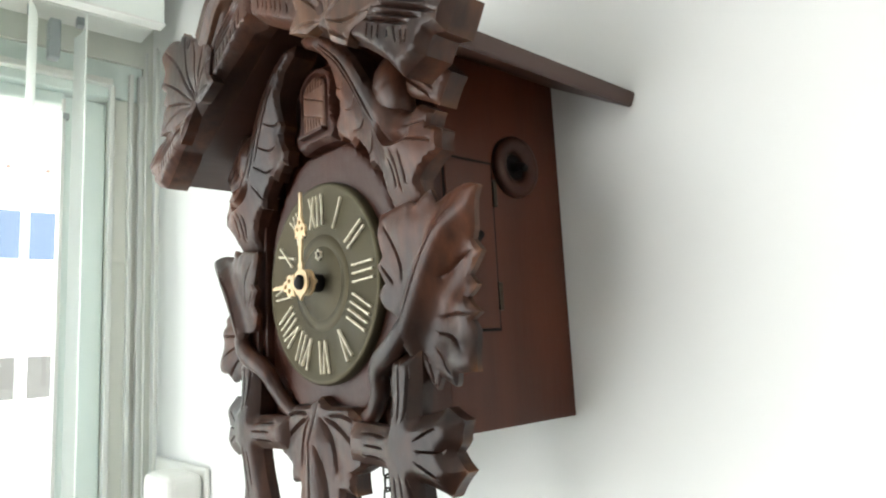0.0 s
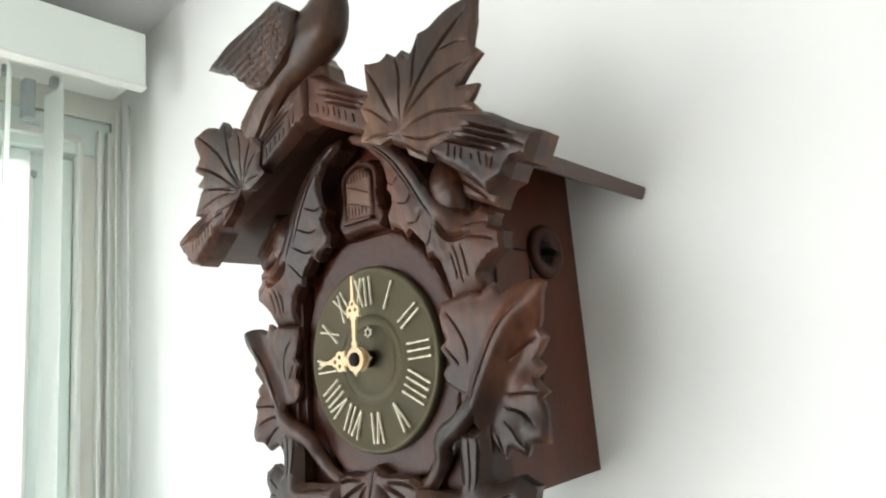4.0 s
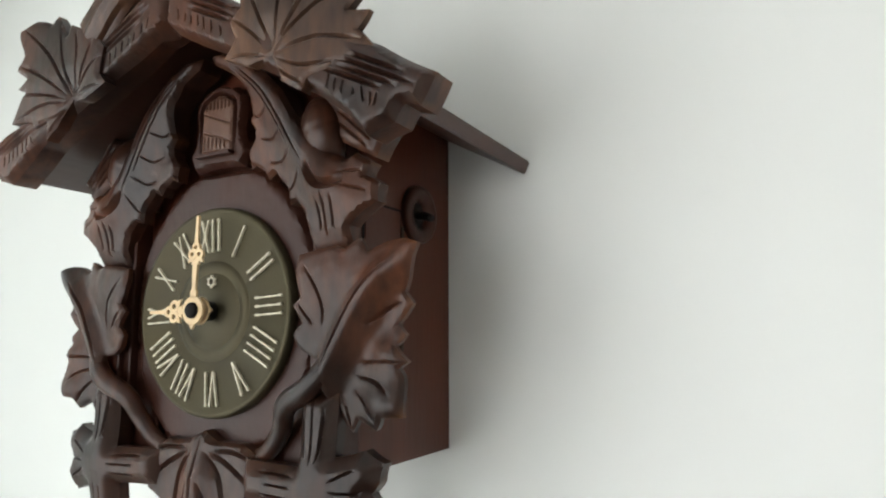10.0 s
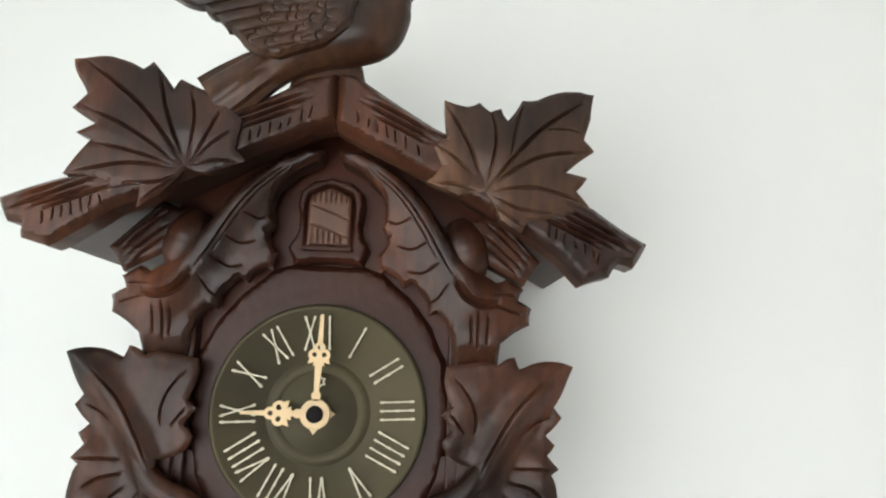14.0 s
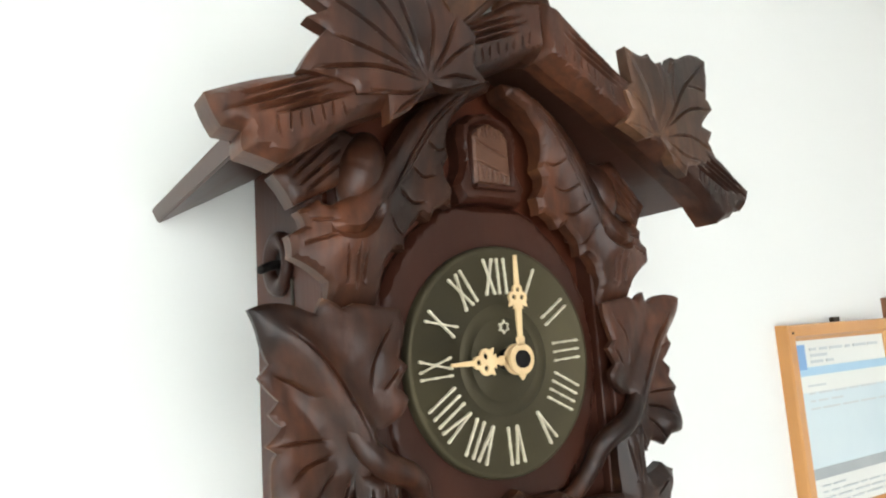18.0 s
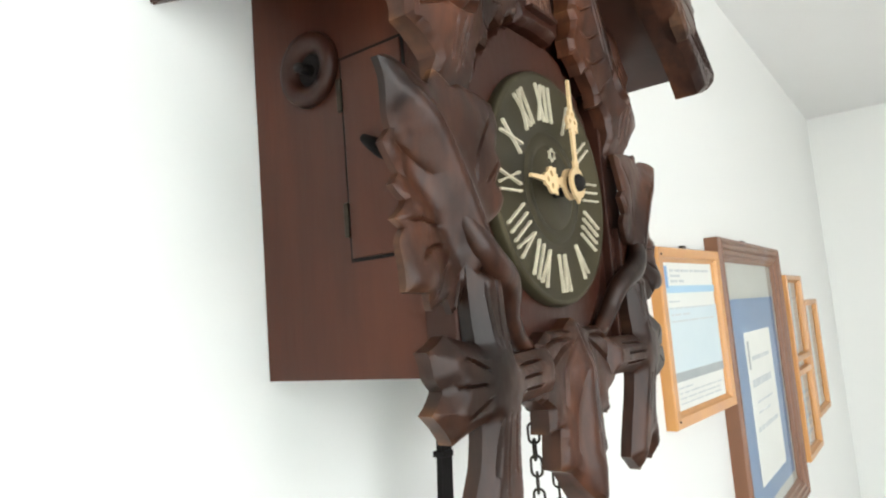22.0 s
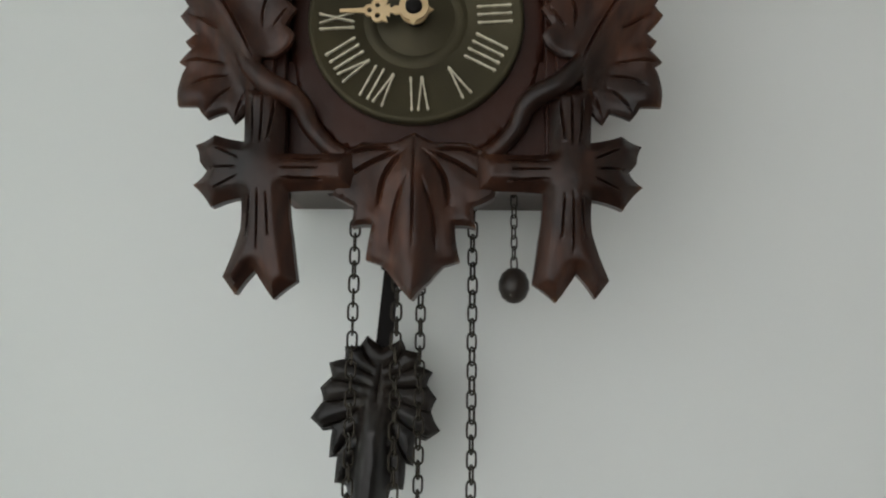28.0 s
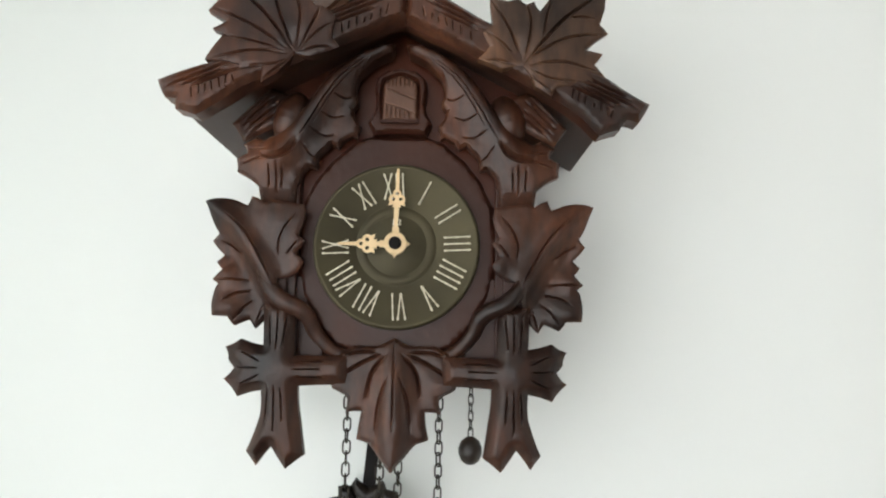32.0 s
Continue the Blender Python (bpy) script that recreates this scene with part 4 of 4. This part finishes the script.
carved_part("bottom_leaf", clock, WOOD, low, 95.5, 107, "large carved leaf pointing down", veins=l_veins, edge=1.8, rim=0.78, puff=1.0, reach=9, lift=lambda x, z: 6.5 * math.exp(-((x - 1) / 9) ** 2) * min(1, max(0, (-z - 62) / 20)))

# dial
dv, df = revolve([(0.01, -103.0), (19.4, -103.0), (19.7, -102.75), (20.1, -102.75), (20.4, -103.0), (25.6, -103.0), (26.1, -102.45), (26.6, -102.45), (27.0, -102.75), (50.8, -102.75), (51.9, -103.8), (53.7, -103.8), (54.6, -102.6), (55, -100), (54.6, -95)], "Y", 96)
dial = part("dial", mesh_of("dial", dv, df, True), DIAL, clock, "dark olive dial with raised rings")


def stroke(a, b, w=0.64, y0=-102.4, y1=-103.1):
    """One raised stroke of a numeral, thicker at its ends and middle like cut bone."""
    a, b = Vector(a), Vector(b)
    d = (b - a).normalized()
    s = Vector((-d.y, d.x))
    verts, faces = [], []
    stops = ((0, 0.75), (0.06, 1.25), (0.16, 0.75), (0.42, 0.75), (0.5, 1.1), (0.58, 0.75), (0.84, 0.75), (0.94, 1.25), (1, 0.75))
    for t, k in stops:
        p = a + (b - a) * t
        for q, y in ((-1, y0), (-0.72, y1), (0.72, y1), (1, y0)):
            o = p + s * (q * w * k)
            verts.append((o.x * MM, y * MM, o.y * MM))
    for i in range(len(stops) - 1):
        for k in range(3):
            j = i * 4 + k
            faces.append((j, j + 1, j + 5, j + 4))
    e = 4 * (len(stops) - 1)
    return verts, faces + [(0, 1, 2, 3), (e, e + 1, e + 2, e + 3)]


NUMERALS = ("XII", "I", "II", "III", "IIII", "V", "VI", "VII", "VIII", "IX", "X", "XI")
for hour, text in enumerate(NUMERALS):
    widths = [{"I": 4.3, "V": 6.8, "X": 6.8}[c] for c in text]
    u, pieces = -sum(widths) / 2, []
    for c, w in zip(text, widths):
        m, v0, v1 = u + w / 2, 31.0, 48.6
        lines = {"I": [((m, v0), (m, v1))], "V": [((m - 2.5, v1), (m, v0)), ((m + 2.5, v1), (m, v0))], "X": [((m - 2.6, v1), (m + 2.6, v0)), ((m + 2.6, v1), (m - 2.6, v0))]}[c]
        for i, (p, q) in enumerate(lines):
            pieces.append(stroke(p, q, 0.69, y1=-104.0 - 0.15 * i))
        u += w
    turn = Matrix.Rotation(radians(30 * hour - 3.0), 3, "Y")
    verts, faces = join_parts(*pieces)
    part("numeral", mesh_of("numeral", [turn @ Vector(v) for v in verts], faces), IVORY, dial, "cream Roman numeral " + text)

star = []
for k in range(12):
    r = 3.4 if k % 2 == 0 else 2.2
    star.append((r * math.sin(k * math.pi / 6), r * math.cos(k * math.pi / 6)))
sv = [(x * MM, -104.3 * MM, (z + 15.4) * MM) for x, z in star] + [(x * 0.62 * MM, -104.3 * MM, (z * 0.62 + 15.4) * MM) for x, z in star]
part("emblem", mesh_of("emblem", sv + [(x, y + 0.0012, z) for x, y, z in sv], [(i, (i + 1) % 12, 12 + (i + 1) % 12, 12 + i) for i in range(12)] + [(i, (i + 1) % 12, 24 + (i + 1) % 12, 24 + i) for i in range(12)]), IVORY, dial, "small pale star mark")


# hands
def flat(outline, y0, y1):
    n = len(outline)
    v = [(x * MM, y0 * MM, z * MM) for x, z in outline] + [(x * MM, y1 * MM, z * MM) for x, z in outline]
    return v, [tuple(range(n)), tuple(range(n, 2 * n))] + [(i, (i + 1) % n, n + (i + 1) % n, n + i) for i in range(n)]


def flat_ring(cx, cz, r, hole, y0, y1, n=18):
    prof = [(hole, y0), (r, y0), (r, y1), (hole, y1)]
    v, f = revolve(prof, "Y", n, (cx, 0, cz), closed=True)
    return v, f


def clock_hand(name, angle, y, tip, crown, size, label):
    """A cut ivory hand: hub, tapering shaft, pierced crown and pointer."""
    y0, y1 = y, y - 1.3
    c, s = crown, size
    pieces = [flat_ring(0, 0, 7.2, 4.2, y0, y1, 28),
              flat([(-1.9, 6.4), (-2.3, 9.5), (-1.2, 11), (-1.7, c - s * 0.8), (1.7, c - s * 0.8), (1.2, 11), (2.3, 9.5), (1.9, 6.4)], y0, y1),
              flat_ring(-s * 0.42, c, s * 0.5, s * 0.22, y0 + 0.05, y1 - 0.05), flat_ring(s * 0.42, c, s * 0.5, s * 0.22, y0, y1), flat_ring(0, c + s * 0.62, s * 0.46, s * 0.2, y0 + 0.1, y1 - 0.1),
              flat([(-s * 0.95, c - s * 0.75), (-s * 0.7, c), (-s * 0.2, c - s * 0.35), (-s * 0.35, c - s * 0.6)], y0 - 0.1, y1 + 0.1),
              flat([(s * 0.95, c - s * 0.75), (s * 0.7, c), (s * 0.2, c - s * 0.35), (s * 0.35, c - s * 0.6)], y0 - 0.1, y1 + 0.1),
              flat([(-s * 0.5, c - s * 0.9), (s * 0.5, c - s * 0.9), (s * 0.25, c - s * 0.3), (-s * 0.25, c - s * 0.3)], y0 - 0.15, y1 + 0.15),
              flat([(-1.25, c + s * 0.95), (1.25, c + s * 0.95), (0.75, tip), (-0.75, tip)], y0, y1),
              flat([(-2.2, -6.6), (2.2, -6.6), (0, -9.6)], y0, y1)]
    verts, faces = join_parts(*pieces)
    turn = Matrix.Rotation(radians(angle), 3, "Y")
    return part(name, mesh_of(name, [turn @ Vector(v) for v in verts], faces), HAND, clock, label)


clock_hand("hour_hand", 269.5, -110.5, 36.8, 18.0, 6.6, "short ivory hand pointing to nine")
clock_hand("minute_hand", 1.0, -114.2, 48.5, 28.5, 5.8, "long ivory hand pointing to twelve")
v, f = revolve([(0.01, -117.6), (3.2, -117.6), (4.0, -116.6), (4.0, -108), (5, -107.5), (5, -103.5)], "Y", 24)
part("hand_nut", mesh_of("hand_nut", v, f, True), DARK, clock, "dark nut holding the hands")

# bird carving on the ridge
def ellipse_loft(rows, n=20):
    """A body through rows of centre (x, y, z) and half sizes across (y) and along its normal, in mm."""
    verts, faces = [], []
    for i, (x, y, z, ry, rn) in enumerate(rows):
        a, b = rows[max(0, i - 1)], rows[min(len(rows) - 1, i + 1)]
        d = Vector((b[0] - a[0], 0, b[2] - a[2])).normalized()
        nrm = Vector((-d.z, 0, d.x))
        for k in range(n):
            t = 2 * math.pi * k / n
            flute = 1 + 0.07 * math.sin(10 * t) * min(1.0, max(0.0, (-22 - x) / 12))
            p = Vector((x, y, z)) + nrm * (rn * flute * math.sin(t)) + Vector((0, ry * flute * math.cos(t), 0))
            verts.append(p * MM)
    for i in range(len(rows) - 1):
        for k in range(n):
            a, b = i * n + k, i * n + (k + 1) % n
            faces.append((a, b, b + n, a + n))
    return verts, faces + [tuple(range(n)), tuple((len(rows) - 1) * n + k for k in range(n))]


BY0 = -142
body_rows = [(-54, BY0, 146.5, 7, 13.5), (-46, BY0, 152.5, 8, 13), (-37, BY0, 159.3, 9, 11.5), (-27, BY0, 166.3, 9, 10.5), (-16, BY0, 173, 11, 11.5), (-4, BY0, 180, 13, 14.5), (8, BY0, 185, 14, 17), (19, BY0, 190, 13.5, 18), (26, BY0, 198, 11, 14.5),
             (30, BY0, 205, 8.6, 10.5), (33.5, BY0, 209.3, 7.6, 8.6), (37.5, BY0, 211, 7, 6.6), (41, BY0, 211.4, 4.6, 4.4), (45, BY0, 211.2, 2.6, 2.6), (51.5, BY0, 210.5, 0.5, 0.5)]


def smooth_rows(rows, n=4):
    """Rows in between, on a smooth curve through the given ones."""
    out = []
    for i in range(len(rows) - 1):
        a, b, c, d = (np.array(rows[min(max(j, 0), len(rows) - 1)], float) for j in (i - 1, i, i + 1, i + 2))
        for k in range(n):
            t = k / n
            out.append(tuple(0.5 * (2 * b + (c - a) * t + (2 * a - 5 * b + 4 * c - d) * t * t + (3 * b - a - 3 * c + d) * t ** 3)))
    return out + [rows[-1]]


bird_pieces = [ellipse_loft(smooth_rows(body_rows), 40)]
near_wing = [(14, 198), (5, 205), (-3, 211), (-16, 210.5), (-32, 208), (-55, 204), (-78, 195), (-70, 191), (-60, 187.5), (-58, 187.5), (-53, 182.5), (-51, 182.5), (-46, 176.5), (-44, 176.5), (-39, 171), (-31, 166), (-21, 165), (-1, 172), (12, 183)]
w_veins = [([(-26 + 3.4 * k, 203 - 5 * k), (-42 + 4 * k, 198 - 4.6 * k), (-68 + 6.6 * k, 189.5 - 3.6 * k)], 0.45, 0.8) for k in range(7)]
for row in range(6):  # small overlapping feathers
    for k in range(6):
        a, b = 6 - 6.2 * k - 1.4 * row + 1.6 * math.sin(3.7 * k + 5 * row), 205 - 5.4 * row - 0.6 * k + 1.3 * math.sin(k * 2.1 + 3 * row)
        w_veins.append(([(a + 1.8, b), (a - 2.4, b - 1.2), (a - 3.0, b - 4.2), (a - 0.6, b - 5.4)], 0.3, 0.3 + 0.3 * random.Random(row * 7 + k).random()))
wv, wf = carved(near_wing, 152, 156, veins=w_veins, edge=1.6, rim=0.5, puff=0.7, reach=5, lift=lambda x, z: 0.05 * max(0, -x) + 3 * math.exp(-((x - 2) / 16) ** 2))
bird_pieces.append((wv, wf))
far_wing = [(10, 205), (4, 216), (-12, 221), (-24, 222.5), (-48, 222), (-71, 221), (-66, 216), (-61, 211), (-56, 208), (-52, 203), (-44, 197), (-38, 196), (-26, 188), (-8, 184), (4, 192)]
fv2, ff2 = carved(far_wing, 0, 4, veins=[([(-4, 212 - 5 * k), (-30, 213 - 4 * k), (-54 + 7 * k, 214 - 3.4 * k)], 0.7, 1.2) for k in range(4)], edge=1.6, rim=0.5, puff=0.6)
bird_pieces.append(([(x, -y - 0.129 + 0.05 * max(0.0, -x), z) for x, y, z in fv2], ff2))
perch_v, perch_f = carved([(-24, 148), (-19, 160), (-12, 170), (-9, 175), (10, 178), (16, 170), (22, 150)], 125, 140, edge=2.5, rim=0.8, puff=0.0)
bird_pieces.append((perch_v, perch_f))
bv, bf = join_parts(*bird_pieces)
bird_mesh = mesh_of("bird_carving", bv, bf, True)
bird_mesh.set_sharp_from_angle(angle=radians(38))
part("bird_carving", bird_mesh, BIRD, clock, "plain carved wooden bird with raised wings")

# pendulum
pend = part("pendulum", mesh_of("pendulum", *join_parts(*[flat([(-4.6, -168), (4.6, -168), (4.2, -108), (-4.2, -108)], -38, -41)])), DARK, clock, "thin dark pendulum rod")
v, f = tube([(0, -40, -74), (0, -40, -90), (-5, -40, -96), (-7, -40, -108), (0, -40, -109), (7, -40, -108), (5, -40, -96), (0, -40, -90)], [0.8] * 8, 6)
part("hanger_wire", mesh_of("hanger_wire", v, f, True), IRON, pend, "bent wire hanger")
part("rod_clip", mmbox(-6, 3, -43, -37, -122, -119, 0.5), DARK, pend)
bob_half = [(0, -166), (4, -164), (11, -160), (15, -166), (25, -167), (24, -174), (34, -177), (31, -184), (38, -191), (35, -198), (42, -208), (33, -214), (27, -213), (27, -228), (22, -227), (22, -241), (14, -242), (12, -252), (0, -266)]
b_veins = [([(0, -176), (0, -196)], 0.7, 1.0)]
for q in (1, -1):
    b_veins += [([(q * 3, -176), (q * 9, -171), (q * 12, -164)], 0.7, 1.6), ([(q * 4, -181), (q * 15, -177), (q * 26, -171)], 0.5, 1.1), ([(q * 5, -187), (q * 18, -186), (q * 33, -185)], 0.5, 1.1),
                ([(q * 6, -192), (q * 19, -196), (q * 36, -200)], 0.5, 1.1), ([(q * 7, -198), (q * 18, -207), (q * 33, -213)], 0.5, 1.1), ([(q * 8, -206), (q * 16, -220), (q * 23, -229)], 0.5, 1.0), ([(q * 8, -216), (q * 12, -232), (q * 14, -243)], 0.5, 0.9)]
carved_part("bob_leaf", pend, BOB, mirrored([(0.86 * x, z) for x, z in bob_half]), 41, 46, "blackish carved leaf bob", veins=b_veins, edge=2.5, rim=0.5, puff=2.2, reach=7, lift=lambda x, z: 9.5 * math.exp(-(x / 8) ** 4) * min(1, max(0, (-z - 180) / 30)) * min(1, max(0, (z + 266) / 14)))
PIVOT = Matrix.Translation((0.0, 0, 0.075)) @ Matrix.Rotation(radians(4.6), 4, "Y") @ Matrix.Translation((0, 0, -0.075))
pend.matrix_basis = PIVOT

# chains of oval links
def link_mesh(name, half_len, half_wid, wire):
    pts = []
    for k in range(20):
        a = 2 * math.pi * k / 20
        x, z = math.cos(a) * half_wid, math.sin(a) * half_wid + math.copysign(half_len - half_wid, math.sin(a)) * (1 if abs(math.sin(a)) > 0.05 else 0)
        pts.append(Vector((x, 0, z)))
    verts, faces, n = [], [], 6
    for i, p in enumerate(pts):
        d = (pts[(i + 1) % 20] - pts[i - 1]).normalized()
        out = Vector((d.z, 0, -d.x))
        for k in range(n):
            t = 2 * math.pi * k / n
            verts.append((p + out * math.cos(t) * wire + Vector((0, 1, 0)) * math.sin(t) * wire) * MM)
    for i in range(20):
        for k in range(n):
            faces.append((i * n + k, i * n + (k + 1) % n, ((i + 1) % 20) * n + (k + 1) % n, ((i + 1) % 20) * n + k))
    me = mesh_of(name, verts, faces, True)
    me.materials.append(IRON)
    return me


LINK = link_mesh("link", 4.6, 2.5, 0.62)
SMALL = link_mesh("small_link", 3.5, 1.7, 0.45)


def chain(x, y, top, end, mesh, pitch, name, label):
    root = new(name)
    root.parent = clock
    root.empty_display_size = 0.01
    tagged(root, label)
    z, k = top, 0
    rnd = random.Random(int(x * 10))
    while z > end:
        part("link", mesh, None, root, at=pose((x + rnd.uniform(-0.15, 0.15)) * MM, y * MM, z * MM, 0, 0, 22 + (90 if k % 2 else 0) + rnd.uniform(-9, 9)))
        z, k = z - pitch, k + 1
    return root


for x, y in ((-31.5, -76), (-8, -85), (2.8, -65), (30, -75)):
    chain(x, y, -74, -560, LINK, 7.27, "weight_chain", "thin dark iron chain of oval links")
chain(51, -80, -78, -122, SMALL, 5.4, "stop_chain", "short fine chain with a wooden knob")
v, f = revolve([(0.01, 9.2), (3.0, 8.6), (6.0, 6.2), (7.8, 2), (7.8, -2), (6.0, -6.2), (3.0, -8.6), (0.01, -9.2)], "Z", 24, (51, -80, -132.5))
part("chain_knob", mesh_of("chain_knob", v, f, True), BOB, clock, "small oval wooden knob")

# hook in the wall above the roof
hook = thing("wall_hook", (0.0, 0, CZ + 0.164), "small dark wire hook in the wall above the clock", "hook")
part("shank", mesh_of("shank", *tube([(0, 0, 0), (0, -6, 0), (3, -9, 3), (5, -8, 7)], [1.4, 1.4, 1.3, 1.2], 8), True), IRON, hook)
part("wire_loop", mesh_of("wire_loop", *tube([(-6, -6, 3), (-3, -7, 7), (0, -6, 3), (3, -7, 6), (6, -6, 4), (2, -6, -3), (-4, -6, -2), (-6, -6, 3)], [1.0] * 8, 6), True), IRON, hook)

# ---- framed papers on the wall ----
def moulding(length, wide, deep, steps):
    """One frame rail along x with mitred ends, its outer edge on z = 0, face towards -y."""
    prof = [(0, 0)] + [(u * wide, -d * deep) for u, d in steps] + [(wide, 0)]
    verts, faces, n = [], [], len(prof)
    for end in (0, 1):
        for z, y in prof:
            verts.append((z if end == 0 else length - z, y, -z))
    for i in range(n):
        faces.append((i, (i + 1) % n, n + (i + 1) % n, n + i))
    return verts, faces + [tuple(range(n)), tuple(range(n, 2 * n))]


FLAT_STEPS = ((0.0, 0.85), (0.06, 1.0), (0.7, 0.95), (0.82, 0.7), (1.0, 0.55))
RIDGED = ((0.0, 0.8), (0.05, 0.95), (0.16, 1.0), (0.24, 0.86), (0.3, 0.95), (0.42, 0.92), (0.48, 0.78), (0.56, 0.86), (0.68, 0.8), (0.76, 0.62), (0.88, 0.6), (1.0, 0.42))


def picture(label, x0, x1, z0, z1, wide, deep, mat, steps, group="framed papers on the wall"):
    w, h = x1 - x0, z1 - z0
    root = thing("picture_frame", (x0, 0, CZ + z0), label, "picture frame", group)
    for place, length in ((pose(0, 0, h), w), (pose(w, 0, 0, 0, 180, 0), w), (pose(0, 0, 0, 0, -90, 0), h), (pose(w, 0, h, 0, 90, 0), h)):
        v, f = moulding(length, wide, deep, steps)
        part("rail", mesh_of("rail", [place @ Vector(p) for p in v], f), mat, root)
    part("backing", box_bm(wide * 0.5, w - wide * 0.5, -deep * 0.2, -0.001, wide * 0.5, h - wide * 0.5), MAT_BOARD, root)
    y, a, b, c, d = -deep * 0.42, wide * 0.7, w - wide * 0.7, wide * 0.7, h - wide * 0.7
    me = bpy.data.meshes.new("glass")
    me.from_pydata([(a, y, c), (b, y, c), (b, y, d), (a, y, d)], [], [(0, 1, 2, 3)])
    g = part("glass", me, GLASS, root)
    g.visible_shadow = False
    return root, w, h


def sheet(root, name, x0, x1, z0, z1, y, mat, label=""):
    return part(name, box_bm(x0, x1, y - 0.0006, y, z0, z1), mat, root, label)


def bars(root, x0, x1, z0, z1, rows, y, mat, seed, thick=0.45):
    """Lines of print that cannot be read, as plain bars."""
    rnd = random.Random(seed)
    step = (z1 - z0) / rows
    bm = bmesh.new()
    for k in range(rows):
        z, x = z1 - step * (k + 0.5), x0
        while x < x1 - 0.004:
            ln = rnd.uniform(0.008, 0.03)
            e = min(x1, x + ln)
            box_bm(x, e, y - 0.0005, y, z - step * thick / 2, z + step * thick / 2, bm=bm)
            x = e + rnd.uniform(0.003, 0.006)
            if rnd.random() < 0.09:
                break
    part("printed_text", bm, mat, root)


# certificate in a pine frame
pic, w, h = picture("orange pine frame with a printed blue and white certificate under glass", 0.42, 0.613, -0.187, 0.005, 0.016, 0.013, PINE, FLAT_STEPS)
pic.rotation_euler = (0, 0, radians(-4))  # its outer side leans on the next frame
sheet(pic, "paper", 0.014, w - 0.014, 0.014, h - 0.014, -0.0055, PAPER)
sheet(pic, "blue_band", 0.02, w - 0.016, h - 0.05, h - 0.042, -0.0065, PALE, "pale blue printed band")
sheet(pic, "blue_corner", 0.018, 0.032, h - 0.044, h - 0.02, -0.0067, BLUE, "blue printed corner block")
sheet(pic, "sky_field", 0.018, w - 0.016, 0.052, h - 0.066, -0.0063, material("hazy_print", (0.62, 0.7, 0.72), 0.8, (0.52, 0.62, 0.66), 9, bump=0.02))
# a lintel's reflection in the glass, laid on as a grey strip
sheet(pic, "lintel_reflection", 0.018, w - 0.016, 0.046, 0.056, -0.0066, GREY, "grey-blue strip for a lintel reflected in the glass")
bars(pic, 0.04, w - 0.03, h - 0.04, h - 0.022, 3, -0.0068, FAINT, 1)
bars(pic, 0.03, w - 0.03, h - 0.085, h - 0.056, 4, -0.0068, FAINT, 2, 0.25)
bars(pic, 0.03, w - 0.03, 0.02, 0.042, 4, -0.0068, FAINT, 3, 0.25)
part("hanger", box_bm(w / 2 - 0.006, w / 2 + 0.006, -0.006, -0.001, h, h + 0.005, 0.001), IRON, pic)
for z in (0.008, h - 0.008):
    v, f = revolve([(0.01, -14), (1.1, -13.8), (1.1, -12)], "Y", 10, (8, 0, z * 1000))
    part("nail_head", mesh_of("nail_head", v, f, True), IRON, pic)

# large brown frame
pic, w, h = picture("large ridged brown wooden frame with a blue certificate and white label", 0.65, 1.062, -0.405, 0.028, 0.032, 0.022, MAHOG, RIDGED)
sheet(pic, "mat_board", 0.03, w - 0.03, 0.03, h - 0.03, -0.007, MAT_BOARD)
sheet(pic, "blue_sheet", 0.05, w - 0.05, 0.05, h - 0.085, -0.008, BLUE, "mid-blue printed sheet")
card = part("label_card", box_bm(0.118, w - 0.112, -0.0095, -0.0086, 0.078, h - 0.135, 0.0004), PAPER, pic, "white card with unreadable print")
bars(pic, 0.15, w - 0.14, h - 0.185, h - 0.165, 1, -0.0096, FAINT, 4, 0.3)
bars(pic, 0.135, w - 0.14, h - 0.222, h - 0.2, 1, -0.0096, FAINT, 9, 0.5)
bars(pic, 0.15, w - 0.15, h - 0.262, h - 0.232, 2, -0.0096, FAINT, 5, 0.2)
bars(pic, 0.135, w - 0.13, h - 0.285, h - 0.27, 1, -0.0096, FAINT, 11, 0.45)
sheet(pic, "crest", 0.128, 0.136, h - 0.19, h - 0.148, -0.0097, GREY, "small grey crest shape")
part("hanger", box_bm(w / 2 - 0.008, w / 2 + 0.008, -0.008, -0.001, h, h + 0.006, 0.001), IRON, pic)

# frame with two openings
pic, w, h = picture("narrow pine frame with two printed papers one above the other", 1.132, 1.302, -0.368, -0.018, 0.014, 0.018, PINE, FLAT_STEPS)
for z in (h - 0.168, h - 0.195):
    part("cross_rail", box_bm(0.012, w - 0.012, -0.017, -0.004, z, z + 0.012, 0.002), PINE, pic)
sheet(pic, "paper", 0.014, w - 0.014, h - 0.156, h - 0.012, -0.005, PAPER)
sheet(pic, "paper", 0.014, w - 0.014, 0.012, h - 0.195, -0.005, PAPER)
bars(pic, 0.025, w - 0.025, h - 0.14, h - 0.04, 9, -0.0056, FAINT, 6, 0.22)
bars(pic, 0.025, w - 0.025, 0.03, h - 0.21, 7, -0.0056, PALE, 7, 0.3)

pic, w, h = picture("slim pine frame with a plain printed paper", 1.325, 1.5, -0.318, -0.07, 0.013, 0.016, PINE, FLAT_STEPS)
sheet(pic, "paper", 0.012, w - 0.012, 0.012, h - 0.012, -0.005, PAPER)
bars(pic, 0.025, w - 0.025, 0.03, h - 0.04, 12, -0.0056, FAINT, 8, 0.2)
